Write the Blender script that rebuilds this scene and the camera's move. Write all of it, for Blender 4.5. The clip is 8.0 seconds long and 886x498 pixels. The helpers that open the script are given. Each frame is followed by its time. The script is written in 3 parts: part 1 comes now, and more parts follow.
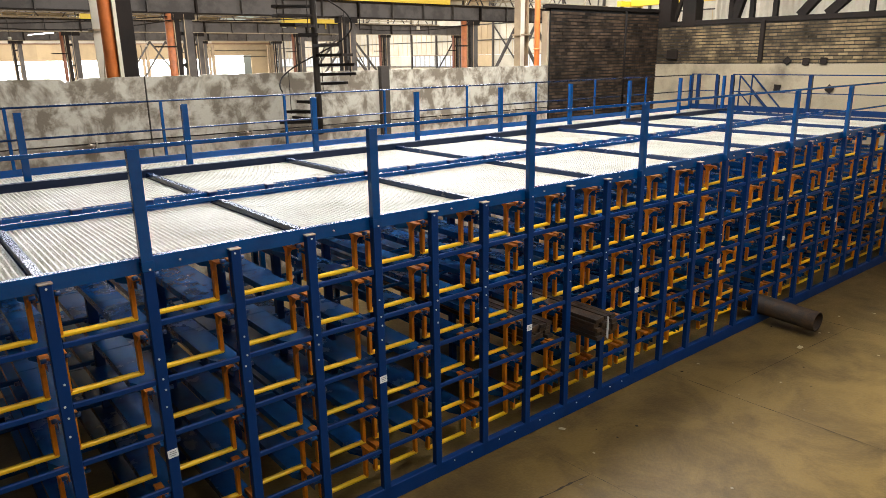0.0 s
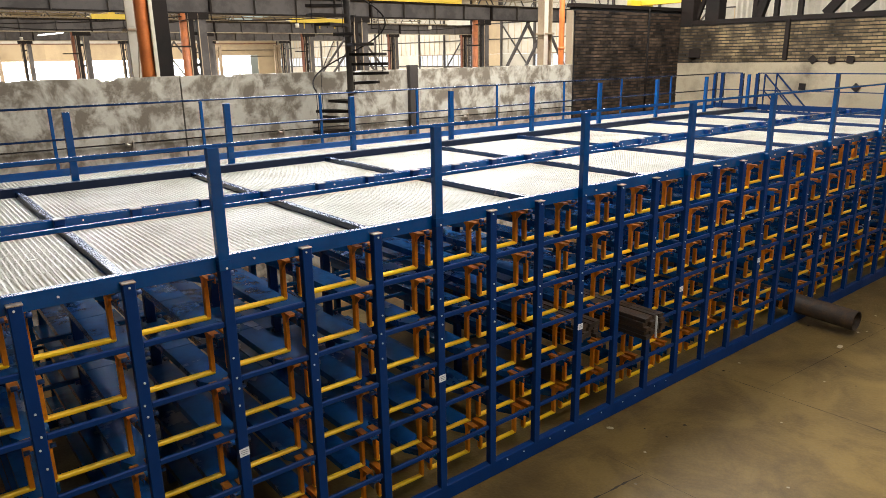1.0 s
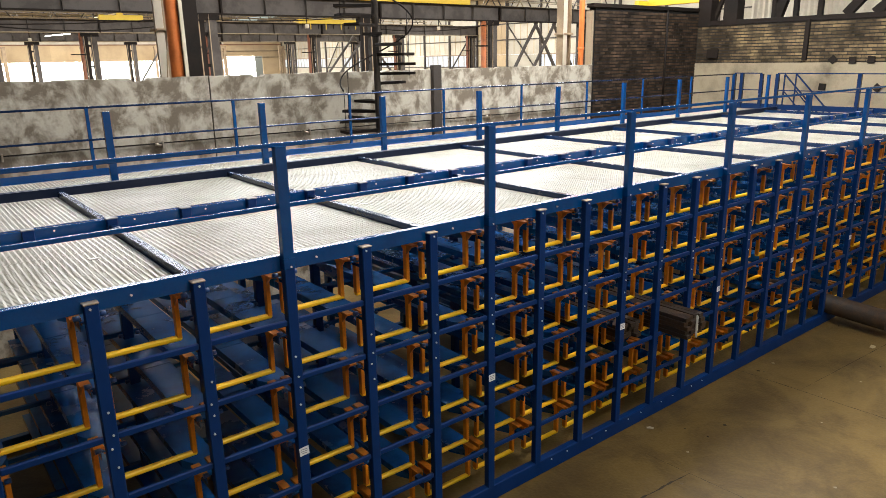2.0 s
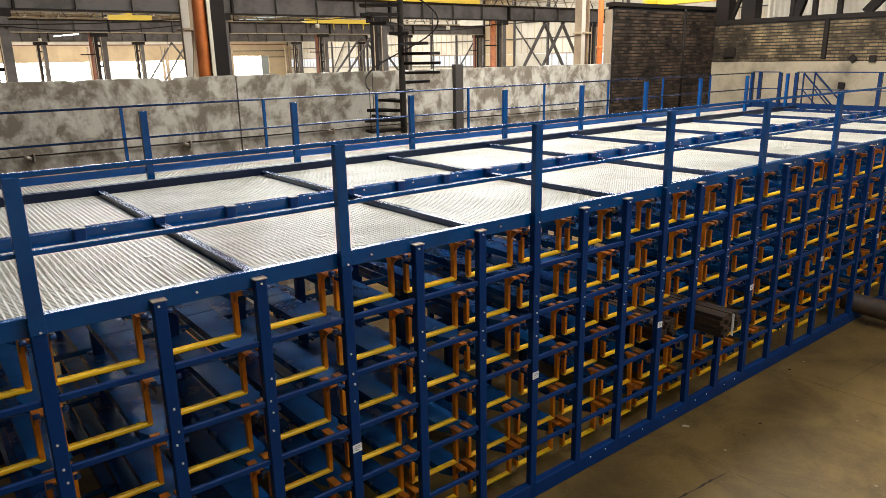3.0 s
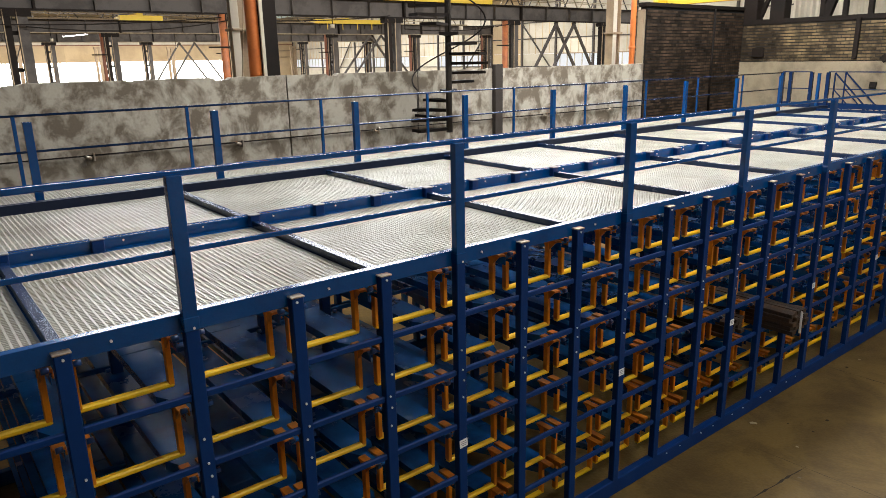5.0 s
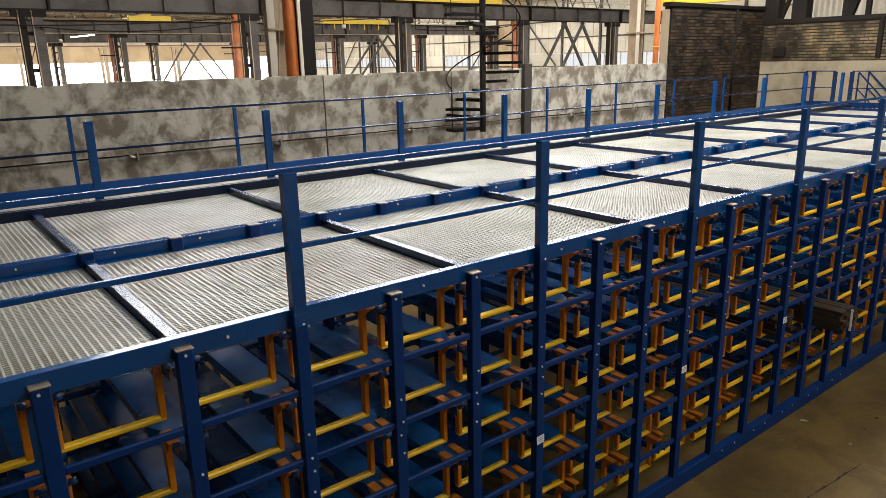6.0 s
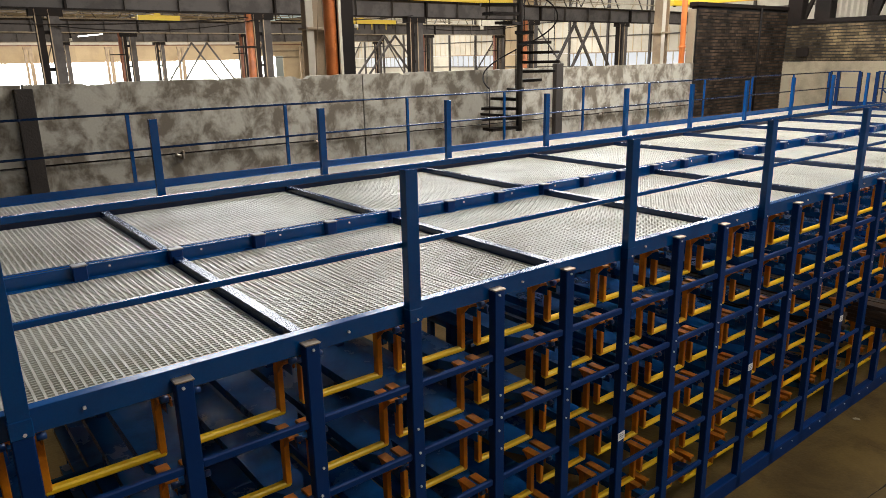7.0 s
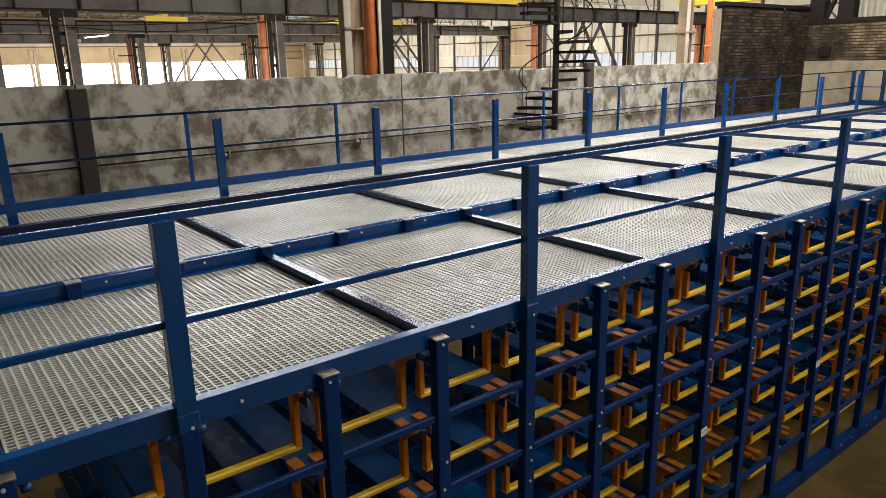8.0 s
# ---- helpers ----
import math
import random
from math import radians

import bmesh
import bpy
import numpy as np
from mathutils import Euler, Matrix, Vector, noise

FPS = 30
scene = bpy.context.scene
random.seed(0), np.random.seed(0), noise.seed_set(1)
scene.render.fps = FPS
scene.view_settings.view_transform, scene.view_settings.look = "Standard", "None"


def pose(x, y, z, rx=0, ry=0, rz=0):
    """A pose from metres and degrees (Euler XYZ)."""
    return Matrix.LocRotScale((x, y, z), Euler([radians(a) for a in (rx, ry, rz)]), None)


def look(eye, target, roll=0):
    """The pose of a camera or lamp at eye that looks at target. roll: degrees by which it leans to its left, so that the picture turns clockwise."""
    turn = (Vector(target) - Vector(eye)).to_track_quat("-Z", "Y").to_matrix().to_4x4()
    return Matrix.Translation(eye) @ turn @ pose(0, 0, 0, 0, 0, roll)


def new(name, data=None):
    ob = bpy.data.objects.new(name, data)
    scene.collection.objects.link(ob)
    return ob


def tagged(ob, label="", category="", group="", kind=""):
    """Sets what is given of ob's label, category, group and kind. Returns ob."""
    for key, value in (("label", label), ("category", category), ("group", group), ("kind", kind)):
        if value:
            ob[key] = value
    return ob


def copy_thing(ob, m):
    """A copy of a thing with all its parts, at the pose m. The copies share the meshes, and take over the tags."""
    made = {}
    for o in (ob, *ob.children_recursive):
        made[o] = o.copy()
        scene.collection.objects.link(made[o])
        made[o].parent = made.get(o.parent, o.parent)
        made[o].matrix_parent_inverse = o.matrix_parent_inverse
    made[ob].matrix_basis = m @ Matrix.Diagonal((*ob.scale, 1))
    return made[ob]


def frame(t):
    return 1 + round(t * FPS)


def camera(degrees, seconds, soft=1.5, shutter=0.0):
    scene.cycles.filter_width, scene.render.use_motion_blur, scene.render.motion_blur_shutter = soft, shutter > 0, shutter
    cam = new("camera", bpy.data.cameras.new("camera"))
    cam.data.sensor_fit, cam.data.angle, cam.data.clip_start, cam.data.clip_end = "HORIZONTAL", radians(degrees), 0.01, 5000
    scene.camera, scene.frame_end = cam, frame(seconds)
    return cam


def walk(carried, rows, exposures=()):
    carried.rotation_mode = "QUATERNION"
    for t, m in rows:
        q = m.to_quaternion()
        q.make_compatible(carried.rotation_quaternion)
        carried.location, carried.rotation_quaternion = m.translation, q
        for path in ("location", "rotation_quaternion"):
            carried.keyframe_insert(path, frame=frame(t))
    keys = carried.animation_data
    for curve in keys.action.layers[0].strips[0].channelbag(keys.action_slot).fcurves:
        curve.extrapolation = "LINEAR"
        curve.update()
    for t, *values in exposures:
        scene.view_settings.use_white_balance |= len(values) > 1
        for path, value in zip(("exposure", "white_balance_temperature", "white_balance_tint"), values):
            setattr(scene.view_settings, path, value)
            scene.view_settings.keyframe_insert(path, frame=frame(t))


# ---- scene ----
cam = camera(64.9, 8.0, soft=0.85)
PATH = [
    (0, (-1.659, -6.168, 5.194), (-0.447, -4.667, 4.664), -0.9),
    (0.5, (-1.906, -5.95, 5.184), (-0.703, -4.443, 4.655), -0.9),
    (1, (-2.153, -5.762, 5.195), (-0.949, -4.255, 4.664), -1.0),
    (1.5, (-2.371, -5.578, 5.186), (-1.168, -4.071, 4.657), -1.0),
    (3, (-2.961, -5.151, 5.182), (-1.769, -3.635, 4.653), -1.1),
    (3.5, (-3.121, -5.033, 5.185), (-1.93, -3.516, 4.656), -1.1),
    (4, (-3.31, -4.917, 5.191), (-2.119, -3.399, 4.662), -1.1),
    (4.5, (-3.536, -4.771, 5.195), (-2.344, -3.254, 4.666), -1.1),
    (6, (-4.405, -4.172, 5.199), (-3.215, -2.654, 4.671), -1.2),
    (6.5, (-4.728, -3.957, 5.201), (-3.538, -2.438, 4.673), -1.2),
    (7, (-5.048, -3.716, 5.197), (-3.859, -2.197, 4.669), -1.1),
    (7.5, (-5.388, -3.484, 5.189), (-4.2, -1.964, 4.663), -1.2),
    (8, (-5.712, -3.244, 5.188), (-4.522, -1.725, 4.662), -1.2),
]
walk(cam, [(t, look(eye, target, roll)) for t, eye, target, roll in PATH], [(0, 0.12), (4, -0.09), (8, -0.28)])

# ---- world, daylight through assumed roof lanterns, exposure ----
world = bpy.data.worlds.new("sky")
scene.world = world
world.use_nodes = True
wn = world.node_tree.nodes
sky = wn.new("ShaderNodeTexSky")
sky.sky_type = "NISHITA"
sky.sun_disc = False
sky.sun_elevation, sky.sun_rotation = radians(42), radians(150)
world.node_tree.links.new(sky.outputs[0], wn["Background"].inputs[0])
wn["Background"].inputs[1].default_value = 0.1


def lantern(name, x, y, z, sx, sy, watts, color):
    """Assumed daylight, its source not in view: an area lamp in an added roof opening."""
    lamp = bpy.data.lights.new(name, "AREA")
    lamp.shape, lamp.size, lamp.size_y, lamp.energy, lamp.color = "RECTANGLE", sx, sy, watts, color
    ob = new(name, lamp)
    ob.location = (x, y, z)
    return ob


DAY = (0.955, 0.972, 1.0)
# added fill for the rack's front, no such opening is known
lantern("roof_light_south", 4.8, -7.6, 12.9, 12, 3.6, 1350, DAY)
lantern("roof_light_near", 10.2, 5.3, 12.9, 14, 4.6, 5100, DAY)
lantern("roof_light_middle", 23.8, 24.5, 12.9, 46, 8, 21000, DAY)
lantern("roof_light_far", 26.0, 54.5, 12.9, 52, 6, 20000, DAY)
# added fill that brightens the pale end wall
lantern("roof_light_east", 57.0, 66.0, 12.9, 6, 100, 12500, DAY)
lantern("roof_light_last", 26.0, 84.5, 12.9, 52, 6, 27000, DAY)
lantern("roof_light_outer", 26.0, 114.5, 12.9, 52, 6, 22000, DAY)

# ---- materials ----


def material(name, color, rough=0.6, metal=0.0, var=0.25, scale=3.0, grain=60.0, bump=0.15, second=None, amount=0.5, sharp=(0.45, 0.6), per=0.0, coat=0.0, smear=0.0, spec=0.5, detail=6.0):
    """A surface with large stains (to the second colour), fine grain, relief, and a shade of its own per piece."""
    m = bpy.data.materials.new(name)
    m.use_nodes = True
    nt = m.node_tree
    nd, ln = nt.nodes, nt.links
    b = nd["Principled BSDF"]
    tc = nd.new("ShaderNodeNewGeometry")
    big = nd.new("ShaderNodeTexNoise")
    big.inputs["Scale"].default_value, big.inputs["Detail"].default_value, big.inputs["Roughness"].default_value = scale, detail, 0.65
    big.inputs["Distortion"].default_value = smear
    fine = nd.new("ShaderNodeTexNoise")
    fine.inputs["Scale"].default_value, fine.inputs["Detail"].default_value = grain, 3
    ln.new(tc.outputs["Position"], big.inputs["Vector"])
    ln.new(tc.outputs["Position"], fine.inputs["Vector"])
    ramp = nd.new("ShaderNodeValToRGB")
    ramp.color_ramp.elements[0].position, ramp.color_ramp.elements[1].position = sharp
    ramp.color_ramp.elements[0].color = (0, 0, 0, 1)
    ramp.color_ramp.elements[1].color = (amount, amount, amount, 1)
    ln.new(big.outputs[0], ramp.inputs[0])
    mix = nd.new("ShaderNodeMix")
    mix.data_type = "RGBA"
    mix.inputs["A"].default_value = (*color, 1)
    mix.inputs["B"].default_value = (*(second or [c * (1 - var) for c in color]), 1)
    ln.new(ramp.outputs[0], mix.inputs["Factor"])
    hsv = nd.new("ShaderNodeHueSaturation")
    ln.new(mix.outputs["Result"], hsv.inputs["Color"])
    mr = nd.new("ShaderNodeMapRange")
    mr.inputs["To Min"].default_value, mr.inputs["To Max"].default_value = 1 - var, 1 + var
    ln.new(fine.outputs[0], mr.inputs["Value"])
    last = mr.outputs[0]
    if per:
        info = nd.new("ShaderNodeObjectInfo")
        isl = nd.new("ShaderNodeNewGeometry")
        add = nd.new("ShaderNodeMath")
        add.operation = "ADD"
        ln.new(info.outputs["Random"], add.inputs[0])
        ln.new(isl.outputs["Random Per Island"], add.inputs[1])
        fr = nd.new("ShaderNodeMath")
        fr.operation = "FRACT"
        ln.new(add.outputs[0], fr.inputs[0])
        pr = nd.new("ShaderNodeMapRange")
        pr.inputs["To Min"].default_value, pr.inputs["To Max"].default_value = 1 - per, 1 + per
        ln.new(fr.outputs[0], pr.inputs["Value"])
        mul = nd.new("ShaderNodeMath")
        mul.operation = "MULTIPLY"
        ln.new(last, mul.inputs[0])
        ln.new(pr.outputs[0], mul.inputs[1])
        last = mul.outputs[0]
    ln.new(last, hsv.inputs["Value"])
    ln.new(hsv.outputs[0], b.inputs["Base Color"])
    b.inputs["Metallic"].default_value = metal
    b.inputs["Specular IOR Level"].default_value = spec
    rr = nd.new("ShaderNodeMapRange")
    rr.inputs["To Min"].default_value, rr.inputs["To Max"].default_value = max(0.05, rough - 0.12), min(1, rough + 0.12)
    ln.new(big.outputs[0], rr.inputs["Value"])
    ln.new(rr.outputs[0], b.inputs["Roughness"])
    b.inputs["Coat Weight"].default_value = coat
    if bump:
        bp = nd.new("ShaderNodeBump")
        bp.inputs["Strength"].default_value, bp.inputs["Distance"].default_value = bump, 0.02
        ln.new(fine.outputs[0], bp.inputs["Height"])
        ln.new(bp.outputs[0], b.inputs["Normal"])
    return m


def glow(name, color, strength):
    m = bpy.data.materials.new(name)
    m.use_nodes = True
    b = m.node_tree.nodes["Principled BSDF"]
    b.inputs["Base Color"].default_value = (0, 0, 0, 1)
    b.inputs["Emission Color"].default_value, b.inputs["Emission Strength"].default_value = (*color, 1), strength
    return m


BLUE = material("blue_paint", (0.0005, 0.054, 0.192), 0.2, 0, 0.12, 2.0, 90, 0.03, (0.0005, 0.037, 0.14), 0.6, spec=0.5)
BLUE_M = material("matt_blue_paint", (0.0005, 0.028, 0.130), 0.5, 0, 0.12, 2.0, 90, 0.04, (0.0005, 0.023, 0.11), 0.6, spec=0.2)
# the rack's blue made lighter, for light that drops through the grating
BLUE_LIT = material("blue_guide_lit_paint", (0.010, 0.088, 0.265), 0.25, 0, 0.15, 1.5, 70, 0.05, (0.001, 0.034, 0.13), 0.8, per=0.25)
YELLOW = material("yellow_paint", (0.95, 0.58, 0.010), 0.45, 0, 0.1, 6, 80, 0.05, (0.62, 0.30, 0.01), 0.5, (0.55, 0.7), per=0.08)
# the legs' yellow turned amber: their shade is put into the colour
YELLOW_SHADED = material("shaded_yellow_paint", (0.70, 0.225, 0.004), 0.45, 0, 0.12, 6, 80, 0.05, (0.46, 0.12, 0.004), 0.6, per=0.14)
# rails darker still, the dimness of the lower cells mixed into the tone
RAIL_SHADED = material("shaded_rail_paint", (0.50, 0.15, 0.004), 0.5, 0, 0.15, 6, 80, 0.05, (0.22, 0.07, 0.01), 0.7, per=0.15)
ZINC = material("galvanised_grating", (0.50, 0.475, 0.39), 0.42, 0.1, 0.12, 0.9, 40, 0.1, (0.35, 0.32, 0.245), 0.8, (0.42, 0.62), spec=0.45)
STEEL = material("bare_steel", (0.42, 0.36, 0.28), 0.45, 0.7, 0.2, 8, 90, 0.1, (0.25, 0.16, 0.09), 0.7)
CAP_STEEL = material("grey_cap_steel", (0.30, 0.29, 0.28), 0.5, 0.4, 0.2, 8, 90, 0.1, (0.12, 0.10, 0.09), 0.7)
BOLT = material("zinc_bolt", (0.8, 0.8, 0.8), 0.3, 0.35, 0.1, 8, 90, 0.02)
PIPE_B = material("blue_roller", (0.004, 0.04, 0.15), 0.3, 0, 0.1, 8, 60, 0.02)
CONC = material("stained_concrete", (0.42, 0.37, 0.285), 0.85, 0, 0.12, 1.9, 26, 0.13, (0.122, 0.091, 0.057), 0.92, (0.455, 0.575), per=0.05, smear=0.3, detail=4.5)
cn = CONC.node_tree
patch = cn.nodes.new("ShaderNodeTexNoise")
patch.inputs["Scale"].default_value, patch.inputs["Detail"].default_value, patch.inputs["Roughness"].default_value = 0.55, 5, 0.7
shift = cn.nodes.new("ShaderNodeMapping")
shift.inputs["Scale"].default_value = (1.15, 1.0, 0.95)
geo = cn.nodes.new("ShaderNodeNewGeometry")
cn.links.new(geo.outputs["Position"], shift.inputs["Vector"])
cn.links.new(shift.outputs[0], patch.inputs["Vector"])
for node in [q for q in cn.nodes if q.type == "VALTORGB"]:
    first_noise = node.inputs[0].links[0].from_node
    cn.links.new(shift.outputs[0], first_noise.inputs["Vector"])
    both = cn.nodes.new("ShaderNodeMath")
    both.operation = "MULTIPLY_ADD"
    both.inputs[1].default_value = 0.75
    half = cn.nodes.new("ShaderNodeMath")
    half.operation = "MULTIPLY"
    half.inputs[1].default_value = 0.27
    cn.links.new(patch.outputs[0], half.inputs[0])
    cn.links.new(first_noise.outputs[0], both.inputs[0])
    cn.links.new(half.outputs[0], both.inputs[2])
    cn.links.new(both.outputs[0], node.inputs[0])
CONC_DARK = material("dark_concrete_joint", (0.036, 0.026, 0.018), 0.9, 0, 0.25, 2.5, 30, 0.4)
FLOOR = material("dusty_floor_concrete", (0.165, 0.104, 0.031), 0.45, 0, 0.2, 0.9, 24, 0.25, (0.075, 0.046, 0.015), 0.9, (0.42, 0.66), smear=0.5, spec=0.28)
BRICK_D = material("sooty_brick", (0.062, 0.040, 0.024), 0.9, 0, 0.3, 1.1, 50, 0.4, (0.017, 0.011, 0.007), 0.92, (0.40, 0.62), per=0.5, spec=0.15)
MORTAR_D = material("sooty_mortar", (0.005, 0.0035, 0.0022), 0.95, 0, 0.3, 6, 60, 0.4)
BRICK_L = material("beige_brick", (0.19, 0.135, 0.070), 0.88, 0, 0.25, 0.6, 50, 0.35, (0.020, 0.013, 0.007), 0.94, (0.41, 0.60), per=0.45, spec=0.2)
MORTAR_L = material("grey_mortar", (0.014, 0.010, 0.006), 0.95, 0, 0.3, 3, 60, 0.4)
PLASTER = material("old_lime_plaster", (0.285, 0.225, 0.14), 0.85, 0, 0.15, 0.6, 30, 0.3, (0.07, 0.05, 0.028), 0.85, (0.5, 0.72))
# glossy blue with the shade of backlit rails and the far end put in
BLUE_DIM_GLOSS = material("glossy_dim_blue_paint", (0.004, 0.020, 0.07), 0.24, 0, 0.12, 2.0, 60, 0.03, spec=0.5)
# rear beam's blue darkened so that it reads as a gap in shade
BLUE_SHADED = material("shaded_blue_paint", (0.003, 0.010, 0.034), 0.4, 0, 0.15, 2.0, 60, 0.05, spec=0.3)
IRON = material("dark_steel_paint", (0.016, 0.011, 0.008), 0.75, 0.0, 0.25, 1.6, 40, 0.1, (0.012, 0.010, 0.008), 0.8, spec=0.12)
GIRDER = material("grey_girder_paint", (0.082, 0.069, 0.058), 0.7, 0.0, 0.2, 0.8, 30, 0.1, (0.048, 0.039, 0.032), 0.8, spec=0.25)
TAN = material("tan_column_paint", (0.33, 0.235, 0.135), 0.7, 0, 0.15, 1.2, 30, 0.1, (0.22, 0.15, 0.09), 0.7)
ORANGE = material("orange_pipe_paint", (0.62, 0.17, 0.035), 0.5, 0, 0.12, 2, 40, 0.05, (0.42, 0.10, 0.02), 0.6)
CLAD = material("pale_cladding", (0.55, 0.485, 0.365), 0.7, 0, 0.08, 0.35, 10, 0.05, (0.42, 0.36, 0.26), 0.7, per=0.14)
CLAD_TAN = material("tan_cladding", (0.52, 0.38, 0.21), 0.75, 0, 0.08, 0.3, 10, 0.05, (0.42, 0.30, 0.17), 0.7, per=0.08)
CRANE = material("crane_yellow", (0.66, 0.44, 0.02), 0.5, 0, 0.1, 1, 30, 0.05)
PAPER = material("white_paper", (0.82, 0.82, 0.80), 0.7, 0, 0.04, 20, 90, 0.02)
INK = material("grey_print", (0.25, 0.25, 0.26), 0.7, 0, 0.05, 20, 90, 0)
RUSTY = material("rust_red_pipe_paint", (0.40, 0.115, 0.03), 0.6, 0, 0.15, 2, 40, 0.05, (0.22, 0.075, 0.03), 0.7)
BROWN = material("brown_pipe_paint", (0.17, 0.055, 0.022), 0.6, 0, 0.2, 2, 40, 0.05)
RUST = material("mill_scale_steel", (0.045, 0.032, 0.023), 0.6, 0.3, 0.3, 5, 60, 0.2, (0.09, 0.048, 0.022), 0.7, per=0.2)
ROOF = material("roof_deck", (0.13, 0.115, 0.10), 0.8, 0, 0.2, 0.5, 10, 0.1)
SKYGLOW = glow("bright_daylight_outside", (1.0, 0.97, 0.92), 9.0)
GLASS_GLOW = glow("bright_sky_behind_panes", (0.95, 0.97, 1.0), 1.0)

# ---- builders ----
MESHES = {}


def box_bm(sx, sy, sz, bevel=0.0, at=(0, 0, 0), bm=None):
    """A box centred on at, added to bm."""
    one = bmesh.new()
    bmesh.ops.create_cube(one, size=1, matrix=Matrix.Diagonal((sx, sy, sz, 1)))
    if bevel:
        bmesh.ops.bevel(one, geom=one.edges[:], offset=bevel, segments=1, affect="EDGES")
    bmesh.ops.translate(one, vec=at, verts=one.verts)
    if bm is None:
        return one
    tmp = bpy.data.meshes.new("tmp")
    one.to_mesh(tmp)
    one.free()
    bm.from_mesh(tmp)
    bpy.data.meshes.remove(tmp)
    return bm


def tube_bm(r, length, axis="z", seg=16, bore=0.0):
    """A round bar, or a hollow one, along an axis, centred."""
    bm = bmesh.new()
    prof = [(r, -length / 2), (r, length / 2)] if not bore else [(bore, -length / 2), (r, -length / 2), (r, length / 2), (bore, length / 2), (bore, -length / 2)]
    rings = [[bm.verts.new((pr * math.cos(2 * math.pi * i / seg), pr * math.sin(2 * math.pi * i / seg), pz)) for i in range(seg)] for pr, pz in prof]
    for a, b in zip(rings, rings[1:]):
        for i in range(seg):
            bm.faces.new((a[i], a[(i + 1) % seg], b[(i + 1) % seg], b[i])).smooth = True
    if not bore:
        bm.faces.new(rings[0][::-1])
        bm.faces.new(rings[-1])
    turn = {"x": Matrix.Rotation(radians(90), 4, "Y"), "y": Matrix.Rotation(radians(-90), 4, "X"), "z": Matrix.Identity(4)}[axis]
    bmesh.ops.transform(bm, matrix=turn, verts=bm.verts)
    return bm


def channel_bm(profile, length, axis):
    """A folded steel section: a closed outline of two coordinates, drawn out along one axis and centred on it."""
    bm = bmesh.new()

    def at(u, v, w):
        return {"x": (w, u, v), "y": (u, w, v), "z": (u, v, w)}[axis]
    ends = [[bm.verts.new(at(u, v, w)) for u, v in profile] for w in (-length / 2, length / 2)]
    n = len(profile)
    for i in range(n):
        bm.faces.new((ends[0][i], ends[0][(i + 1) % n], ends[1][(i + 1) % n], ends[1][i]))
    bm.faces.new(ends[0][::-1])
    bm.faces.new(ends[1])
    bmesh.ops.bevel(bm, geom=bm.edges[:], offset=0.002, segments=1, affect="EDGES")
    bmesh.ops.recalc_face_normals(bm, faces=bm.faces[:])
    return bm


def mesh_of(name, bm, mat):
    me = bpy.data.meshes.new(name)
    bm.to_mesh(me)
    bm.free()
    me.materials.append(mat)
    return me


def put(name, me, parent=None, loc=(0, 0, 0), rot=(0, 0, 0), label=""):
    """An object on a mesh that may be shared."""
    ob = new(name, me)
    ob.location = loc
    ob.rotation_euler = [radians(a) for a in rot]
    if parent is not None:
        ob.parent = parent
    if label:
        tagged(ob, label)
    return ob


def part(name, bm, mat, parent=None, label="", loc=(0, 0, 0), rot=(0, 0, 0)):
    return put(name, mesh_of(name, bm, mat), parent, loc, rot, label)


def box(name, size, loc, mat, parent=None, bevel=0.004, rot=(0, 0, 0), label=""):
    key = (tuple(round(s, 4) for s in size), mat.name, bevel)
    if key not in MESHES:
        MESHES[key] = mesh_of(name, box_bm(*size, bevel), mat)
    return put(name, MESHES[key], parent, loc, rot, label)


def rod(name, r, length, axis, loc, mat, parent=None, seg=12, rot=(0, 0, 0), label=""):
    key = ("rod", r, round(length, 4), axis, mat.name, seg)
    if key not in MESHES:
        MESHES[key] = mesh_of(name, tube_bm(r, length, axis, seg), mat)
    return put(name, MESHES[key], parent, loc, rot, label)


def span(name, a, b, w, h, mat, parent=None, bevel=0.003, label=""):
    """A bar of section w by h from point a to point b."""
    a, b = Vector(a), Vector(b)
    q = (b - a).to_track_quat("Y", "Z").to_euler()
    return box(name, (w, round((b - a).length, 3), h), (a + b) / 2, mat, parent, bevel, [math.degrees(x) for x in q], label)


def thing(name, loc, label, category, group="", kind=""):
    ob = new(name)
    ob.empty_display_size = 0.1
    ob.location = loc
    return tagged(ob, label, category, group, kind)


# ---- ground, walls and roof that close the place ----
bm = bmesh.new()
bmesh.ops.create_grid(bm, x_segments=70, y_segments=70, size=90, matrix=Matrix.Translation((30, 60, 0)))
for v in bm.verts:
    v.co.z += 0.006 * noise.noise(v.co * 0.7) - 0.006
floor = tagged(part("floor", bm, FLOOR), "dusty brown concrete factory floor with stains", "floor", kind="structure")

WALL_Y, WALL_TOP = 8.92, 4.92
north = thing("wall_north", (0, 0, 0), "stained grey precast concrete panel wall", "wall", kind="structure")
JOINTS = [-21.3, -15.3, -9.3, -3.32, 2.82, 8.65, 14.80]
ROWS_Z = [(0.0, 1.19), (1.2, 2.41), (2.42, 3.635), (3.67, WALL_TOP)]


CHIPS = {-3.32: ((1.09, 0.3, 0.05), (4.77, 0.17, 0.09), (3.1, 0.1, 0.03)), 2.82: ((1.06, 0.15, 0.07), (4.2, 0.1, 0.04)), 8.65: ((2.1, 0.12, 0.05), (5.2, 0.12, 0.05)), -9.3: ((3.4, 0.3, 0.07),)}


